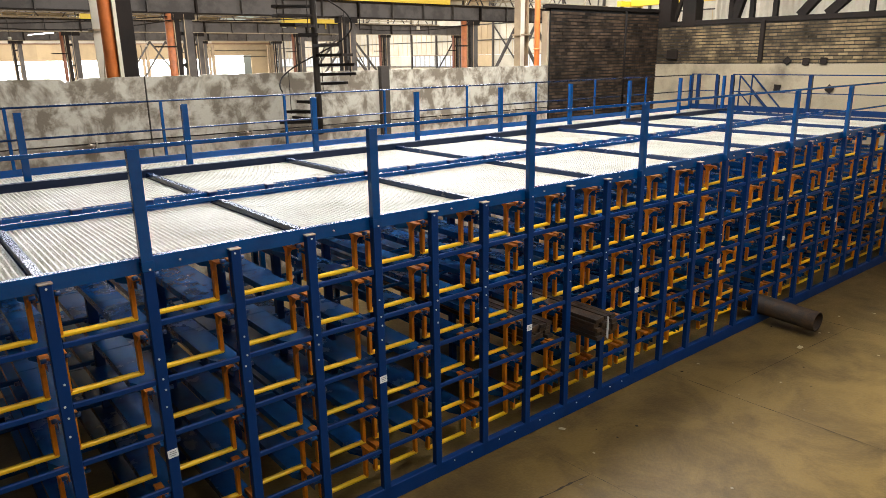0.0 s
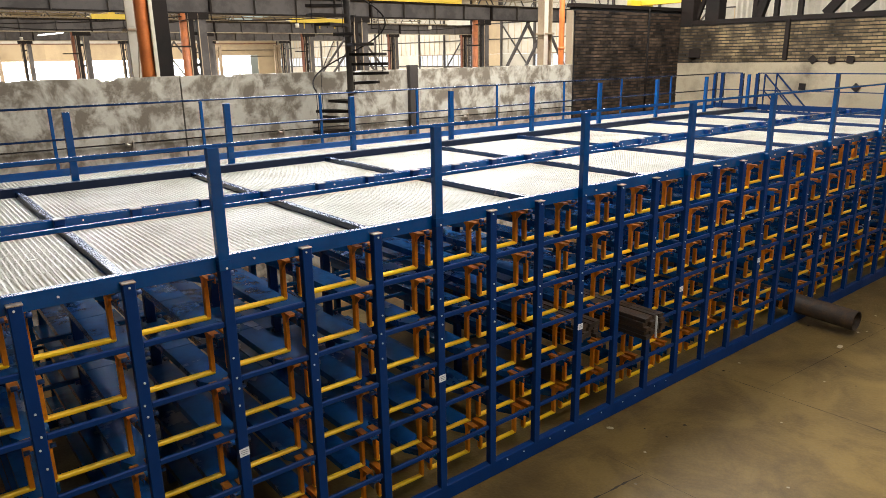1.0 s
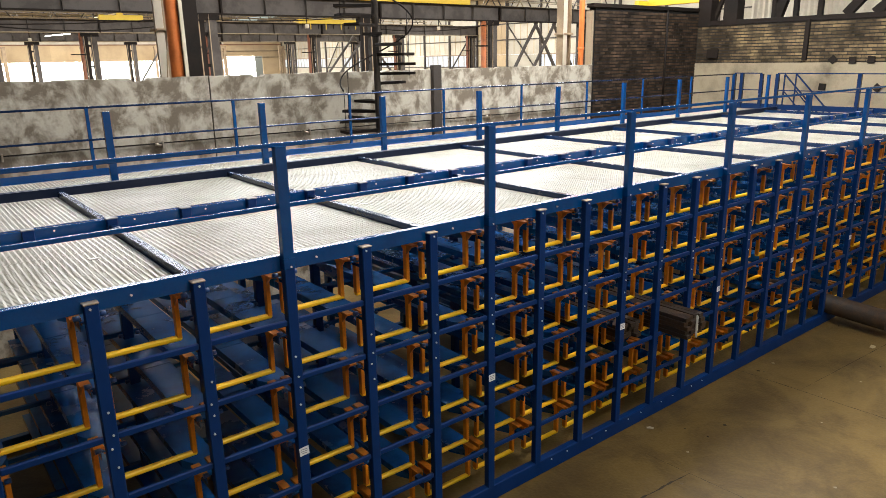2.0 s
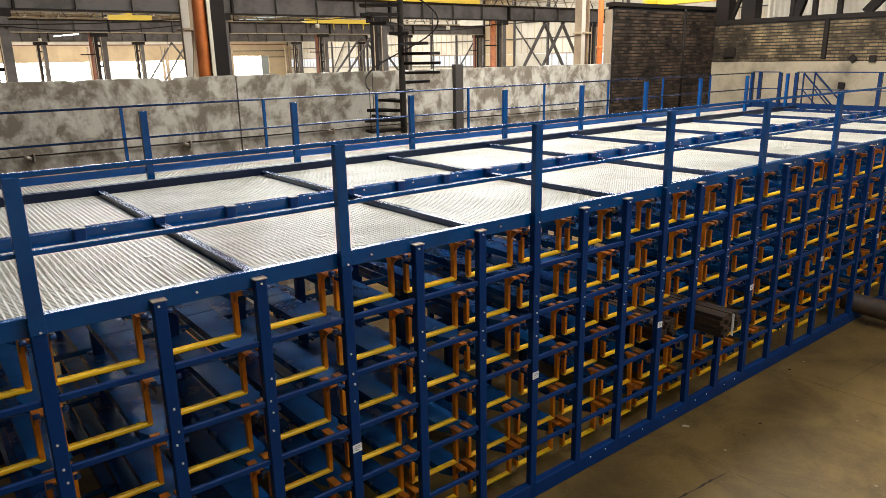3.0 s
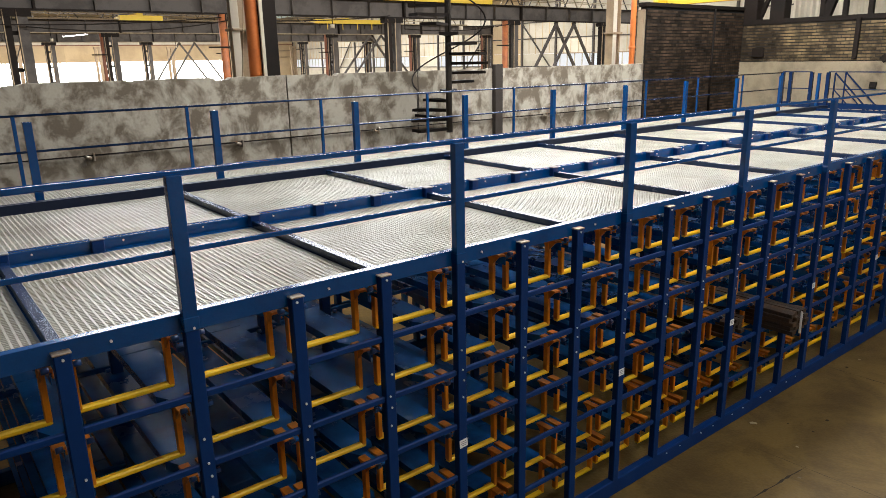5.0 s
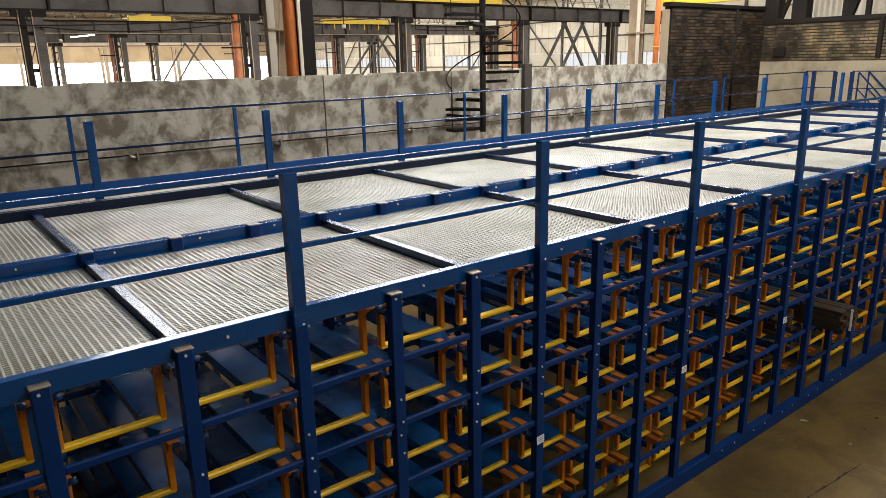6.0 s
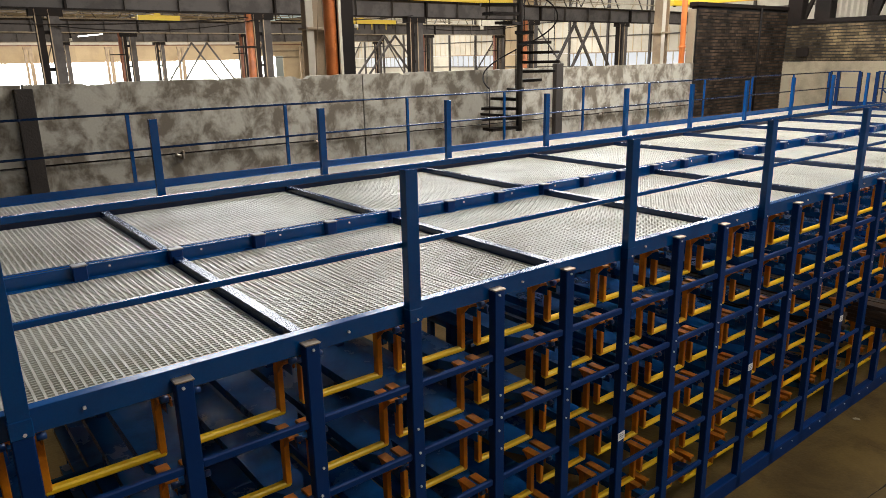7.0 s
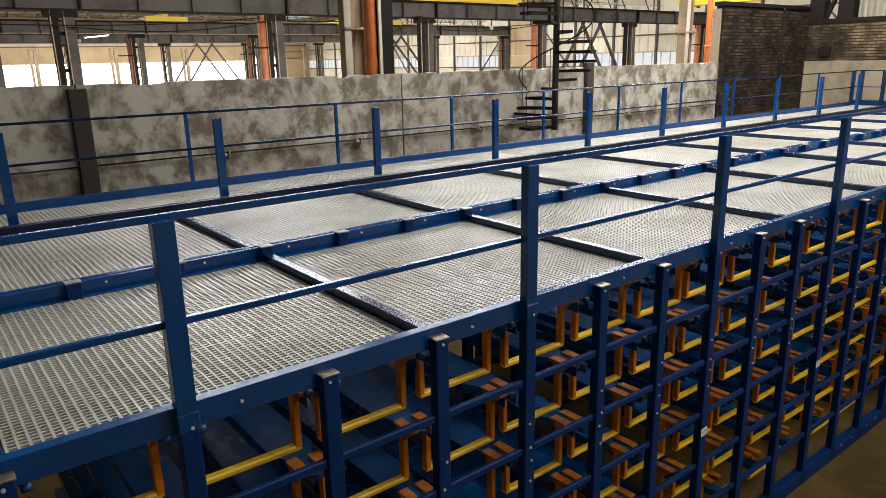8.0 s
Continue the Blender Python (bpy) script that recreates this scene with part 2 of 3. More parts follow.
def panel_bm(w, h, top, seed, left=0.0):
    """A concrete panel with a slightly ragged, chipped top edge."""
    bm = bmesh.new()
    nx, nz = max(2, int(w / 0.05)) if top else max(2, int(w / 0.12)), 6
    chips = CHIPS.get(left, ()) if top else ()

    def height(x):
        z = h
        if top:
            z -= 0.02 * abs(noise.noise(Vector((x * 2.3, seed, 0)))) + 0.012 * abs(noise.noise(Vector((x * 9, seed, 3))))
            for cx, cw, cd in chips:
                if abs(x - cx) < cw:
                    z -= cd * (0.65 + 0.5 * noise.noise(Vector((x * 11, seed, 6)))) * min(1.0, 3.5 * (1 - abs(x - cx) / cw))
        return z
    rows = {}
    for side, y in ((0, -0.1), (1, 0.1)):
        for i in range(nx + 1):
            x = w * i / nx
            for j in range(nz + 1):
                rows[side, i, j] = bm.verts.new((x, y + (0.004 * noise.noise(Vector((x * 3, j * 0.9, seed))) if side == 0 else 0), height(x) * j / nz))
    for i in range(nx):
        for j in range(nz):
            bm.faces.new((rows[0, i, j], rows[0, i + 1, j], rows[0, i + 1, j + 1], rows[0, i, j + 1]))
            bm.faces.new((rows[1, i, j], rows[1, i, j + 1], rows[1, i + 1, j + 1], rows[1, i + 1, j]))
        bm.faces.new((rows[0, i, nz], rows[0, i + 1, nz], rows[1, i + 1, nz], rows[1, i, nz]))
    for j in range(nz):
        bm.faces.new((rows[0, 0, j], rows[0, 0, j + 1], rows[1, 0, j + 1], rows[1, 0, j]))
        bm.faces.new((rows[0, nx, j], rows[1, nx, j], rows[1, nx, j + 1], rows[0, nx, j + 1]))
    return bm


for i, (a, b) in enumerate(zip(JOINTS, JOINTS[1:])):
    for j, (z0, z1) in enumerate(ROWS_Z):
        part("wall_panel", panel_bm(b - a - 0.03, z1 - z0, j == 3, i * 7 + j, a), CONC, north, loc=(a + 0.015, WALL_Y + 0.1 + 0.006 * ((i + j) % 2), z0))
    box("joint_filler", (0.06, 0.1, 4.7), (b, WALL_Y + 0.12, 2.36), CONC_DARK, north)
for x in (-15.3, -3.32, 8.65):
    ph = 5.02 if x > 0 else 4.86
    box("pilaster", (0.26, 0.16, ph), (x, WALL_Y - 0.04, ph / 2), CONC_DARK, north, 0.01)

# the dark brick part of the same wall
bx0, bx1, bz1 = 14.86, 20.4, 6.58
box("mortar_bed", (bx1 - bx0, 0.24, bz1), ((bx0 + bx1) / 2, WALL_Y + 0.135, bz1 / 2), MORTAR_D, north, 0)


def bricks_bm(length, z0, z1, seed, keep):
    """Courses of bricks along +x, faces at y = 0; returns the boxes that keep() lets through, joined."""
    rng = random.Random(seed)
    verts, faces, single = [], [], []
    course = 0
    z = z0
    while z + 0.088 <= z1 + 0.001:
        x = -0.13 * (course % 2)
        while x < length:
            a, b = max(0, x), min(length, x + 0.25)
            if b - a > 0.04:
                y = rng.uniform(-0.006, 0.006)
                dz = rng.uniform(-0.003, 0.003)
                if keep(a, z):
                    single.append((a, b, y, z + dz))
                else:
                    n = len(verts)
                    verts += [(px, py, pz) for py in (y, 0.06) for px, pz in ((a, z + dz), (b, z + dz), (b, z + dz + 0.07), (a, z + dz + 0.07))]
                    faces += [(n, n + 1, n + 2, n + 3), (n, n + 4, n + 5, n + 1), (n + 1, n + 5, n + 6, n + 2), (n + 2, n + 6, n + 7, n + 3), (n + 3, n + 7, n + 4, n)]
            x += 0.264
        z += 0.1
        course += 1
    return verts, faces, single


verts, faces, _ = bricks_bm(bx1 - bx0, 0.02, bz1 - 0.05, 3, lambda a, z: False)
me = bpy.data.meshes.new("bricks")
me.from_pydata(verts, [], faces)
me.materials.append(BRICK_D)
tagged(put("bricks", me, north, (bx0, WALL_Y, 0)), "soot-darkened brick courses", kind="stuff")
rod("drain_pipe", 0.035, 3.4, "z", (18.48, WALL_Y - 0.05, 4.9), IRON, north)
box("coping_beam", (5.7, 0.3, 0.12), (17.6, WALL_Y + 0.12, bz1 + 0.06), IRON, north, 0.01)
box("brick_end_cover", (0.14, 0.26, 6.5), (14.87, WALL_Y + 0.2, 3.25), PLASTER, north, 0.01)

# the end wall: lime plaster below, brick above
EX, PL, ET = 20.40, 4.86, 6.10
east = thing("wall_east", (0, 0, 0), "beige end wall of brick over old plaster", "wall", kind="structure")
bm = bmesh.new()
n = 40
grid = {}
for i in range(n + 1):
    for j in range(11):
        y, z = -16 + 25 * i / n, PL * j / 10
        grid[i, j] = bm.verts.new((0.008 * noise.noise(Vector((y * 0.8, z, 5))), y, z + (0.02 * noise.noise(Vector((y * 2, 1, 8))) if j == 10 else 0)))
for i in range(n):
    for j in range(10):
        bm.faces.new((grid[i, j], grid[i, j + 1], grid[i + 1, j + 1], grid[i + 1, j]))
part("plaster_face", bm, PLASTER, east, loc=(EX - 0.03, 0, 0))
box("mortar_bed", (0.3, 25, ET), (EX + 0.162, -3.5, ET / 2), MORTAR_L, east, 0)
box("chord", (0.34, 25, 0.16), (EX + 0.15, -3.5, ET + 0.08), IRON, east, 0.01)
box("wall_post", (0.1, 0.14, 1.25), (EX - 0.03, 5.13, 5.55), IRON, east, 0.01)
box("wall_post", (0.1, 0.14, 1.25), (EX - 0.03, 1.35, 5.55), IRON, east, 0.01)
# a solid dark block stands for the shade inside the hole
box("wall_niche", (0.12, 0.42, 0.3), (EX - 0.0, 8.28, 5.17), IRON, east, 0.005, label="black block standing for the shade in a wall hole")
for y, z, tilt in ((4.26, 4.94, 45), (3.70, 4.92, 0), (3.19, 4.93, 3), (4.48, 4.13, 4), (2.93, 4.13, 38)):
    box("anchor_plate", (0.03, 0.2, 0.2), (EX - 0.055, y, z), IRON, east, 0.004, (tilt, 0, 0))

# other walls and the roof, out of sight, added to close the hall
for name, size, loc in (("wall_south", (86, 0.3, 13), (21, -15, 6.5)), ("wall_west", (0.3, 146, 13), (-22, 58, 6.5)), ("wall_far_east", (0.3, 26, 13), (64.5, -3.5, 6.5))):
    tagged(box(name, size, loc, CLAD, None, 0), "pale cladding wall that closes the hall", "wall", kind="structure")
roof_bm = bmesh.new()
for y0, y1 in ((-16, -9.5), (-5.7, 2.9), (7.7, 20.4), (28.6, 51.4), (57.6, 81.4), (87.6, 111.4), (117.6, 132)):
    box_bm(76, y1 - y0, 0.3, 0, (15.6, (y0 + y1) / 2, 13.1), roof_bm)
    box_bm(10, y1 - y0, 0.3, 0, (65.2, (y0 + y1) / 2, 13.1), roof_bm)
tagged(part("ceiling", roof_bm, ROOF), "dark roof deck with long openings assumed for the roof lamps", "ceiling", kind="structure")

# ---- the storage rack ----
PITCH, LEVEL, Z0, FIRST, LAST = 0.8, 0.555, 2.925, -10, 24
X_UP = [PITCH * k for k in range(FIRST, LAST + 1)]
rack = thing("storage_rack", (0, 0, 0), "dark blue steel honeycomb rack standing on the concrete floor", "storage rack")
XA, XB = X_UP[0], X_UP[-1]
XM, XL = (XA + XB) / 2, XB - XA

up_me = mesh_of("upright", box_bm(0.1, 0.08, 3.46, 0.006), BLUE_M)
rear_me = mesh_of("rear_upright", box_bm(0.1, 0.1, 3.4, 0.006), BLUE)
mid_me = mesh_of("middle_upright", box_bm(0.11, 0.09, 3.59, 0.005), BLUE_M)
mcap_me = mesh_of("cap_plate", box_bm(0.12, 0.1, 0.012, 0.003), CAP_STEEL)
cap_me = mesh_of("cap_plate", box_bm(0.112, 0.09, 0.012, 0.003), STEEL)
bolt_me = mesh_of("bolt", tube_bm(0.0095, 0.014, "y", 8), BOLT)
roll_bm = tube_bm(0.021, 0.045, "x", 14)
roll_me = mesh_of("roller", roll_bm, PIPE_B)
# the guide beam: a flat-topped channel made of four lengths with open joints, running the whole depth
gb = bmesh.new()
ring_y = [(0.2, 0.0), (0.43, 0.0), (0.60, 0.0)]
for yj in (1.6, 2.8, 4.0):
    ring_y += [(yj - 0.012, 0.0), (yj - 0.01, 0.006), (yj, 0.006), (yj + 0.002, -0.008), (yj + 0.012, -0.008), (yj + 0.014, 0.0)]
ring_y.append((5.05, 0.0))
prof = [(-0.145, -0.08), (-0.145, 0.0), (0.145, 0.0), (0.145, -0.08), (0.133, -0.08), (0.133, -0.012), (-0.133, -0.012), (-0.133, -0.08)]
prev = None
for yy, lift in ring_y:
    slim = 0.41 if yy < 0.5 else 1.0
    ring = [gb.verts.new((px * slim, yy, pz + (lift if pz > -0.02 else 0))) for px, pz in prof]
    if prev:
        for q in range(8):
            gb.faces.new((prev[q], prev[(q + 1) % 8], ring[(q + 1) % 8], ring[q]))
    else:
        gb.faces.new(ring[::-1])
    prev = ring
gb.faces.new(prev)
guide_me = mesh_of("guide_beam", gb, BLUE_LIT)
cross_bm = box_bm(PITCH - 0.1, 0.04, 0.055, 0.008)
cross_me = mesh_of("crossbar", cross_bm, BLUE_M)
rcross_me = mesh_of("rear_crossbar", box_bm(PITCH - 0.1, 0.04, 0.05, 0.004), BLUE)

for k, x in enumerate(X_UP):
    up = put("upright", up_me, rack, (x + 0.002, 0.03, 1.745))
    post_here = (k + FIRST) % 3 == 0
    if not post_here:
        put("cap_plate", cap_me, up, (0, 0, 1.737))
    for z in (3.445, 2.60, 2.40, 2.29, 2.12):
        put("bolt", bolt_me, up, (0.012 * ((k * 7 + int(z * 10)) % 3 - 1), -0.044, z - 1.745))
    put("rear_upright", rear_me, rack, (x, 5.15, 1.70))
    mid = put("middle_upright", mid_me, rack, (x + 0.005, 2.60, 1.775))
    put("cap_plate", mcap_me, mid, (0, 0, 1.802))
    for lv in range(4):
        for sx in (-0.09, 0.09):
            put("roller", roll_me, rack, (x + sx, 2.52, 3.36 - LEVEL * lv))
    for lv in range(6):
        put("guide_beam", guide_me, rack, (x, 0, Z0 + 0.37 - LEVEL * lv if lv else 3.295))
        if lv < 4:
            for sx in (-0.1, 0.1):
                put("roller", roll_me, rack, (x + sx * 0.92, 0.10, 3.36 - LEVEL * lv))
for a in X_UP[:-1]:
    for lv in range(5):
        put("crossbar", cross_me, rack, (a + 0.002 + PITCH / 2, 0.03, Z0 - LEVEL * lv))
        put("middle_crossbar", rcross_me, rack, (a + PITCH / 2, 2.60, Z0 - 0.12 - LEVEL * lv))
        if lv % 2:
            put("rear_crossbar", rcross_me, rack, (a + PITCH / 2, 5.15, Z0 - LEVEL * lv))
box("base_beam", (XL, 0.1, 0.2), (XM, 0.04, 0.10), BLUE_M, rack, 0.008)
box("rear_base_beam", (XL, 0.1, 0.2), (XM, 5.15, 0.10), BLUE, rack, 0.008)
for k, x in enumerate(X_UP[:-1]):
    for dx in (0.25, 0.55):
        if 3 < x < 7:
            put("bolt", bolt_me, rack, (x + dx, -0.012, 0.15))

# ---- pull-out cassettes: yellow bar, two legs darkened amber as shade, under running rails ----
first = thing("cassette", (0, 0, 0), "yellow steel pull-out cassette frame hanging on shade-darkened rails in the rack", "cassette", "cassettes in the rack")
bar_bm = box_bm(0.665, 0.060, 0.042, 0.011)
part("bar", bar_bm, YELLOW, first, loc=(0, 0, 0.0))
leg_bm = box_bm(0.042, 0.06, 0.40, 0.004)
leg_me = mesh_of("leg", leg_bm, YELLOW_SHADED)
rail_bm = box_bm(0.08, 0.22, 0.02, 0.002, (0, 0.0, 0))
box_bm(0.012, 0.24, 0.045, 0.002, (0.034, 0, -0.028), rail_bm)
# gusset under the rail
gv = [rail_bm.verts.new(p) for p in ((-0.036, -0.10, -0.007), (-0.036, 0.10, -0.007), (-0.036, 0.0, -0.11), (-0.024, -0.10, -0.007), (-0.024, 0.10, -0.007), (-0.024, 0.0, -0.11))]
for f in ((0, 2, 1), (3, 4, 5), (0, 3, 5, 2), (1, 2, 5, 4)):
    rail_bm.faces.new([gv[i] for i in f])
rail_me = mesh_of("rail", rail_bm, RAIL_SHADED)
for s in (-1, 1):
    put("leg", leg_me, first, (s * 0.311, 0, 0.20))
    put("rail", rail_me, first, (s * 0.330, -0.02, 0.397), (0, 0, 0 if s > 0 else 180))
rng = random.Random(11)
EMPTY = {(14, 4), (19, 2), (19, 3), (21, 4), (20, 0)}
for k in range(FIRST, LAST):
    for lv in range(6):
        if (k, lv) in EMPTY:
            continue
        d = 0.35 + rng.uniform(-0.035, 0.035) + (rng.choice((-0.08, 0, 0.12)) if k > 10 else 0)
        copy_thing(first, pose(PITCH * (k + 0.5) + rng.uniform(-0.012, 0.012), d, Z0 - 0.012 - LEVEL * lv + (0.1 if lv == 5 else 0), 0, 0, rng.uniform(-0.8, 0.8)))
for ob in (*first.children_recursive, first):
    bpy.data.objects.remove(ob)

# ---- the deck on top of the rack ----
DECK = 3.445
deck = thing("deck_platform", (0, 0, 0), "blue steel framed platform deck with galvanised grating", "platform")
part("edge_beam", channel_bm([(0.062, 3.402), (0.074, 3.402), (0.074, 3.529), (0.132, 3.529), (0.132, 3.541), (0.062, 3.541)], XL, "x"), BLUE, deck, loc=(XM, 0, 0))
box("grating_angle", (XL, 0.05, 0.008), (XM, 2.575, 3.452), BLUE, deck, 0.002)
for name, y, paint in (("middle_beam", 2.69, BLUE), ("rear_beam", 5.30, BLUE_SHADED)):
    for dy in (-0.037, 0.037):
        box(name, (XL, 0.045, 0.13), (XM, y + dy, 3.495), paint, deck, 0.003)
for k in range(FIRST, LAST):
    k % 2 or put("bolt", bolt_me, deck, (PITCH * k + 0.3, 0.05, 3.47))
    put("bolt", bolt_me, deck, (PITCH * k + 0.25, 2.63, 3.52))
CROSS_X = [-0.8 + 2.4 * k for k in range(-3, 9)]
for x in CROSS_X[1:]:
    for y0, y1 in ((0.13, 2.61), (2.77, 5.22)):
        cb = channel_bm([(-0.038, -0.064), (-0.026, -0.064), (-0.026, 0.027), (0.026, 0.027), (0.026, -0.064), (0.038, -0.064), (0.038, 0.039), (-0.038, 0.039)], y1 - y0, "y")
        part("cross_beam", cb, BLUE_DIM_GLOSS, deck, loc=(x, (y0 + y1) / 2, 3.474))


def grating_me(w, d):
    """Bearing bars across the panel with slightly lower bars along it, so that the holes go right through."""
    verts, faces = [], []

    def slab(x0, x1, y0, y1, z0, z1):
        n = len(verts)
        verts.extend([(x0, y0, z0), (x1, y0, z0), (x1, y1, z0), (x0, y1, z0), (x0, y0, z1), (x1, y0, z1), (x1, y1, z1), (x0, y1, z1)])
        faces.extend([(n + 4, n + 5, n + 6, n + 7), (n, n + 1, n + 5, n + 4), (n + 1, n + 2, n + 6, n + 5), (n + 2, n + 3, n + 7, n + 6), (n + 3, n, n + 4, n + 7), (n, n + 3, n + 2, n + 1)])
    ny, nx = int(d / 0.037), int(w / 0.05)
    for i in range(nx + 1):
        x = -w / 2 + w * i / nx
        slab(x - 0.0075, x + 0.0075, -d / 2, d / 2, -0.012, 0)
    for j in range(ny + 1):
        y = -d / 2 + d * j / ny
        slab(-w / 2, w / 2, y - 0.0065, y + 0.0065, -0.011, -0.001)
    me = bpy.data.meshes.new("grating_panel")
    me.from_pydata(verts, [], faces)
    me.materials.append(ZINC)
    return me


rng = random.Random(5)
bounds = CROSS_X + [19.2]
for y0, y1, z, rows in ((0.13, 2.61, DECK, 3), (2.77, 5.22, DECK, 3), (5.39, 6.68, 3.46, 2)):
    shared = {}
    d = (y1 - y0) / rows - 0.008
    for a, b in zip(bounds, bounds[1:]):
        w = round(b - a - (0.12 if rows == 3 else 0.008), 3)
        if w < 0.2:
            continue
        if w not in shared:
            shared[w] = grating_me(w, d)
        for r in range(rows):
            put("grating_panel", shared[w], deck, ((a + b) / 2, y0 + (d + 0.008) * (r + 0.5), z + rng.uniform(-0.003, 0.003)))
clip_me = mesh_of("clip", box_bm(0.09, 0.04, 0.008, 0.002), ZINC)
for k in range(FIRST, LAST):
    if k % 2 == 0:
        put("clip", clip_me, deck, (PITCH * k + 0.35, 1.05 + 0.4 * (k % 3), DECK + 0.006), (0, 0, 8))
        put("clip", clip_me, deck, (PITCH * k + 0.1, 3.9 + 0.3 * (k % 3), DECK + 0.006), (0, 0, -6))
box("walkway_stringer", (XL, 0.06, 0.12), (XM, 6.70, 3.41), BLUE, deck, 0.003)
for x in X_UP[::3]:
    box("walkway_leg", (0.1, 0.1, 3.35), (x, 6.66, 1.675), BLUE, deck, 0.005)
box("kick_plate", (XL, 0.012, 0.14), (XM, 6.745, 3.50), BLUE, deck, 0.002)

# ---- guard rails ----
front = thing("guard_rail", (0, 0, 3.5), "blue steel guard rail along the front edge of the deck", "guard rail")
post_bm = channel_bm([(-0.05, 0.035), (-0.05, -0.035), (0.05, -0.035), (0.05, 0.035), (0.04, 0.035), (0.04, -0.025), (-0.04, -0.025), (-0.04, 0.035)], 1.03, "z")
post_me = mesh_of("post", post_bm, BLUE)
for k in range(FIRST, LAST + 1):
    if k % 3 == 0:
        x = PITCH * k
        p = put("post", post_me, front, (x + 0.002, 0.025, 0.475))
        box("post_foot", (0.108, 0.084, 0.10), (0, 0, -0.50), BLUE, p, 0.004)
        box("post_cap", (0.1, 0.07, 0.01), (0, 0.0, 0.5155), BLUE, p, 0.002)
        for z in (0.49, -0.02):
            put("bolt", bolt_me, p, (0.03, 0.04, z - 0.02), (90, 0, 0)) if z > 0 else None
for z in (1.0, 0.475):
    box("rail", (XL, 0.036, 0.036), (XM, 0.08, z), BLUE, front, 0.005)
for k in range(FIRST, LAST + 1):
    if k % 3 == 0:
        inner = thing("deck_post", (PITCH * k, 5.6, 3.46), "short blue steel post standing on the deck", "post", "posts along the rear of the deck")
        q = put("shaft", post_me, inner, (0, 0, 0.535))
        box("cap", (0.104, 0.074, 0.012), (0, 0, 1.055), BLUE, inner, 0.002)
        box("base_plate", (0.17, 0.15, 0.012), (0, 0, 0.008), BLUE, inner, 0.002)
back = thing("guard_rail", (0, 6.77, 3.43), "thin blue tube guard rail along the rear walkway", "guard rail")
for k in range(FIRST, LAST + 1):
    if k % 3 == 0:
        box("post", (0.05, 0.04, 1.09), (PITCH * k, 0, 0.545), BLUE, back, 0.004)
rod("rail", 0.017, XL, "x", (XM, 0, 1.10), BLUE_DIM_GLOSS, back)
rod("rail", 0.017, XL, "x", (XM, -0.03, 0.60), BLUE_DIM_GLOSS, back)

end = thing("guard_rail", (19.25, 0, 3.5), "blue guard rail across the far end of the deck", "guard rail")
for y in (0.1, 3.0, 5.35, 5.85, 6.5, 6.76):
    box("post", (0.1, 0.1, 1.05), (0, y, 0.52), BLUE_DIM_GLOSS, end, 0.005)
span("rail", (0, 0.1, 1.06), (0, 5.35, 1.06), 0.03, 0.03, BLUE_DIM_GLOSS, end)
span("rail", (0, 0.1, 0.55), (0, 5.35, 0.55), 0.026, 0.026, BLUE_DIM_GLOSS, end)
span("rail", (0, 5.85, 1.06), (0, 6.76, 1.06), 0.03, 0.03, BLUE_DIM_GLOSS, end)
span("rail", (0, 5.85, 0.55), (0, 6.76, 0.55), 0.026, 0.026, BLUE_DIM_GLOSS, end)
span("kick_plate", (0, 0.1, 0.05), (0, 6.76, 0.05), 0.012, 0.16, BLUE_DIM_GLOSS, end)

stair = thing("access_stair", (19.6, 5.2, 0), "blue steel stair with sloping handrails going down from the deck", "stair")
for sx in (0.0, 0.75):
    span("stringer", (sx, 0.1, 3.45), (sx, -3.3, 0.08), 0.05, 0.2, BLUE_DIM_GLOSS, stair)
    span("handrail", (sx, 0.1, 4.52), (sx, -3.3, 1.05), 0.04, 0.04, BLUE_DIM_GLOSS, stair)
    span("handrail", (sx, 0.1, 4.02), (sx, -3.3, 0.55), 0.03, 0.03, BLUE_DIM_GLOSS, stair)
    for u in (0.0, 0.28, 0.62, 0.97):
        box("baluster", (0.04, 0.04, 1.02), (sx, 0.1 - 3.4 * u, 4.0 - 3.42 * u), BLUE_DIM_GLOSS, stair, 0.004)
for i in range(17):
    box("tread", (0.72, 0.22, 0.03), (0.375, 0.05 - 0.195 * i, 3.36 - 0.197 * i), ZINC, stair, 0.003)

# ---- paper labels on the uprights ----
for k in range(-6, LAST + 1, 3):
    lab = thing("paper_label", (PITCH * k + 0.003, -0.0105, 1.634), "white paper label with grey print stuck on an upright", "label", "labels on the uprights")
    box("sheet", (0.098, 0.002, 0.085), (0, -0.0015, 0), PAPER, lab, 0, (0, (k * 37) % 9 - 4, 0))
    for i, w in enumerate((0.06, 0.07, 0.05)):
        box("print_line", (w, 0.001, 0.006), (0, -0.0035, 0.02 - 0.02 * i), INK, lab, 0)

# ---- stock in the rack ----


def bar_bundle(cx, y0, y1, z, nx, nz, seed, strap):
    """A bundle of flat steel bars lying on a cassette."""
    b = thing("steel_bundle", (cx, 0, z), "bundle of dark rolled flat steel bars lying in the rack", "steel bars", "steel bundles")
    r = random.Random(seed)
    w, h = 0.46 / nx, 0.062
    for i in range(nx):
        for j in range(nz):
            a = y0 + r.uniform(0, 0.09)
            box("flat_bar", (w - 0.006, round(y1 - a, 2), h - 0.006), (-0.23 + w * (i + 0.5) + r.uniform(-0.006, 0.006), (a + y1) / 2, h * (j + 0.5)), RUST, b, 0.004, (0, r.uniform(-3, 3), r.uniform(-0.3, 0.3)))
    if strap:
        box("strap", (0.012, 0.03, h * nz + 0.02), (0.0, y0 + 0.02, h * nz / 2), PAPER, b, 0.002, label="white binding strap")


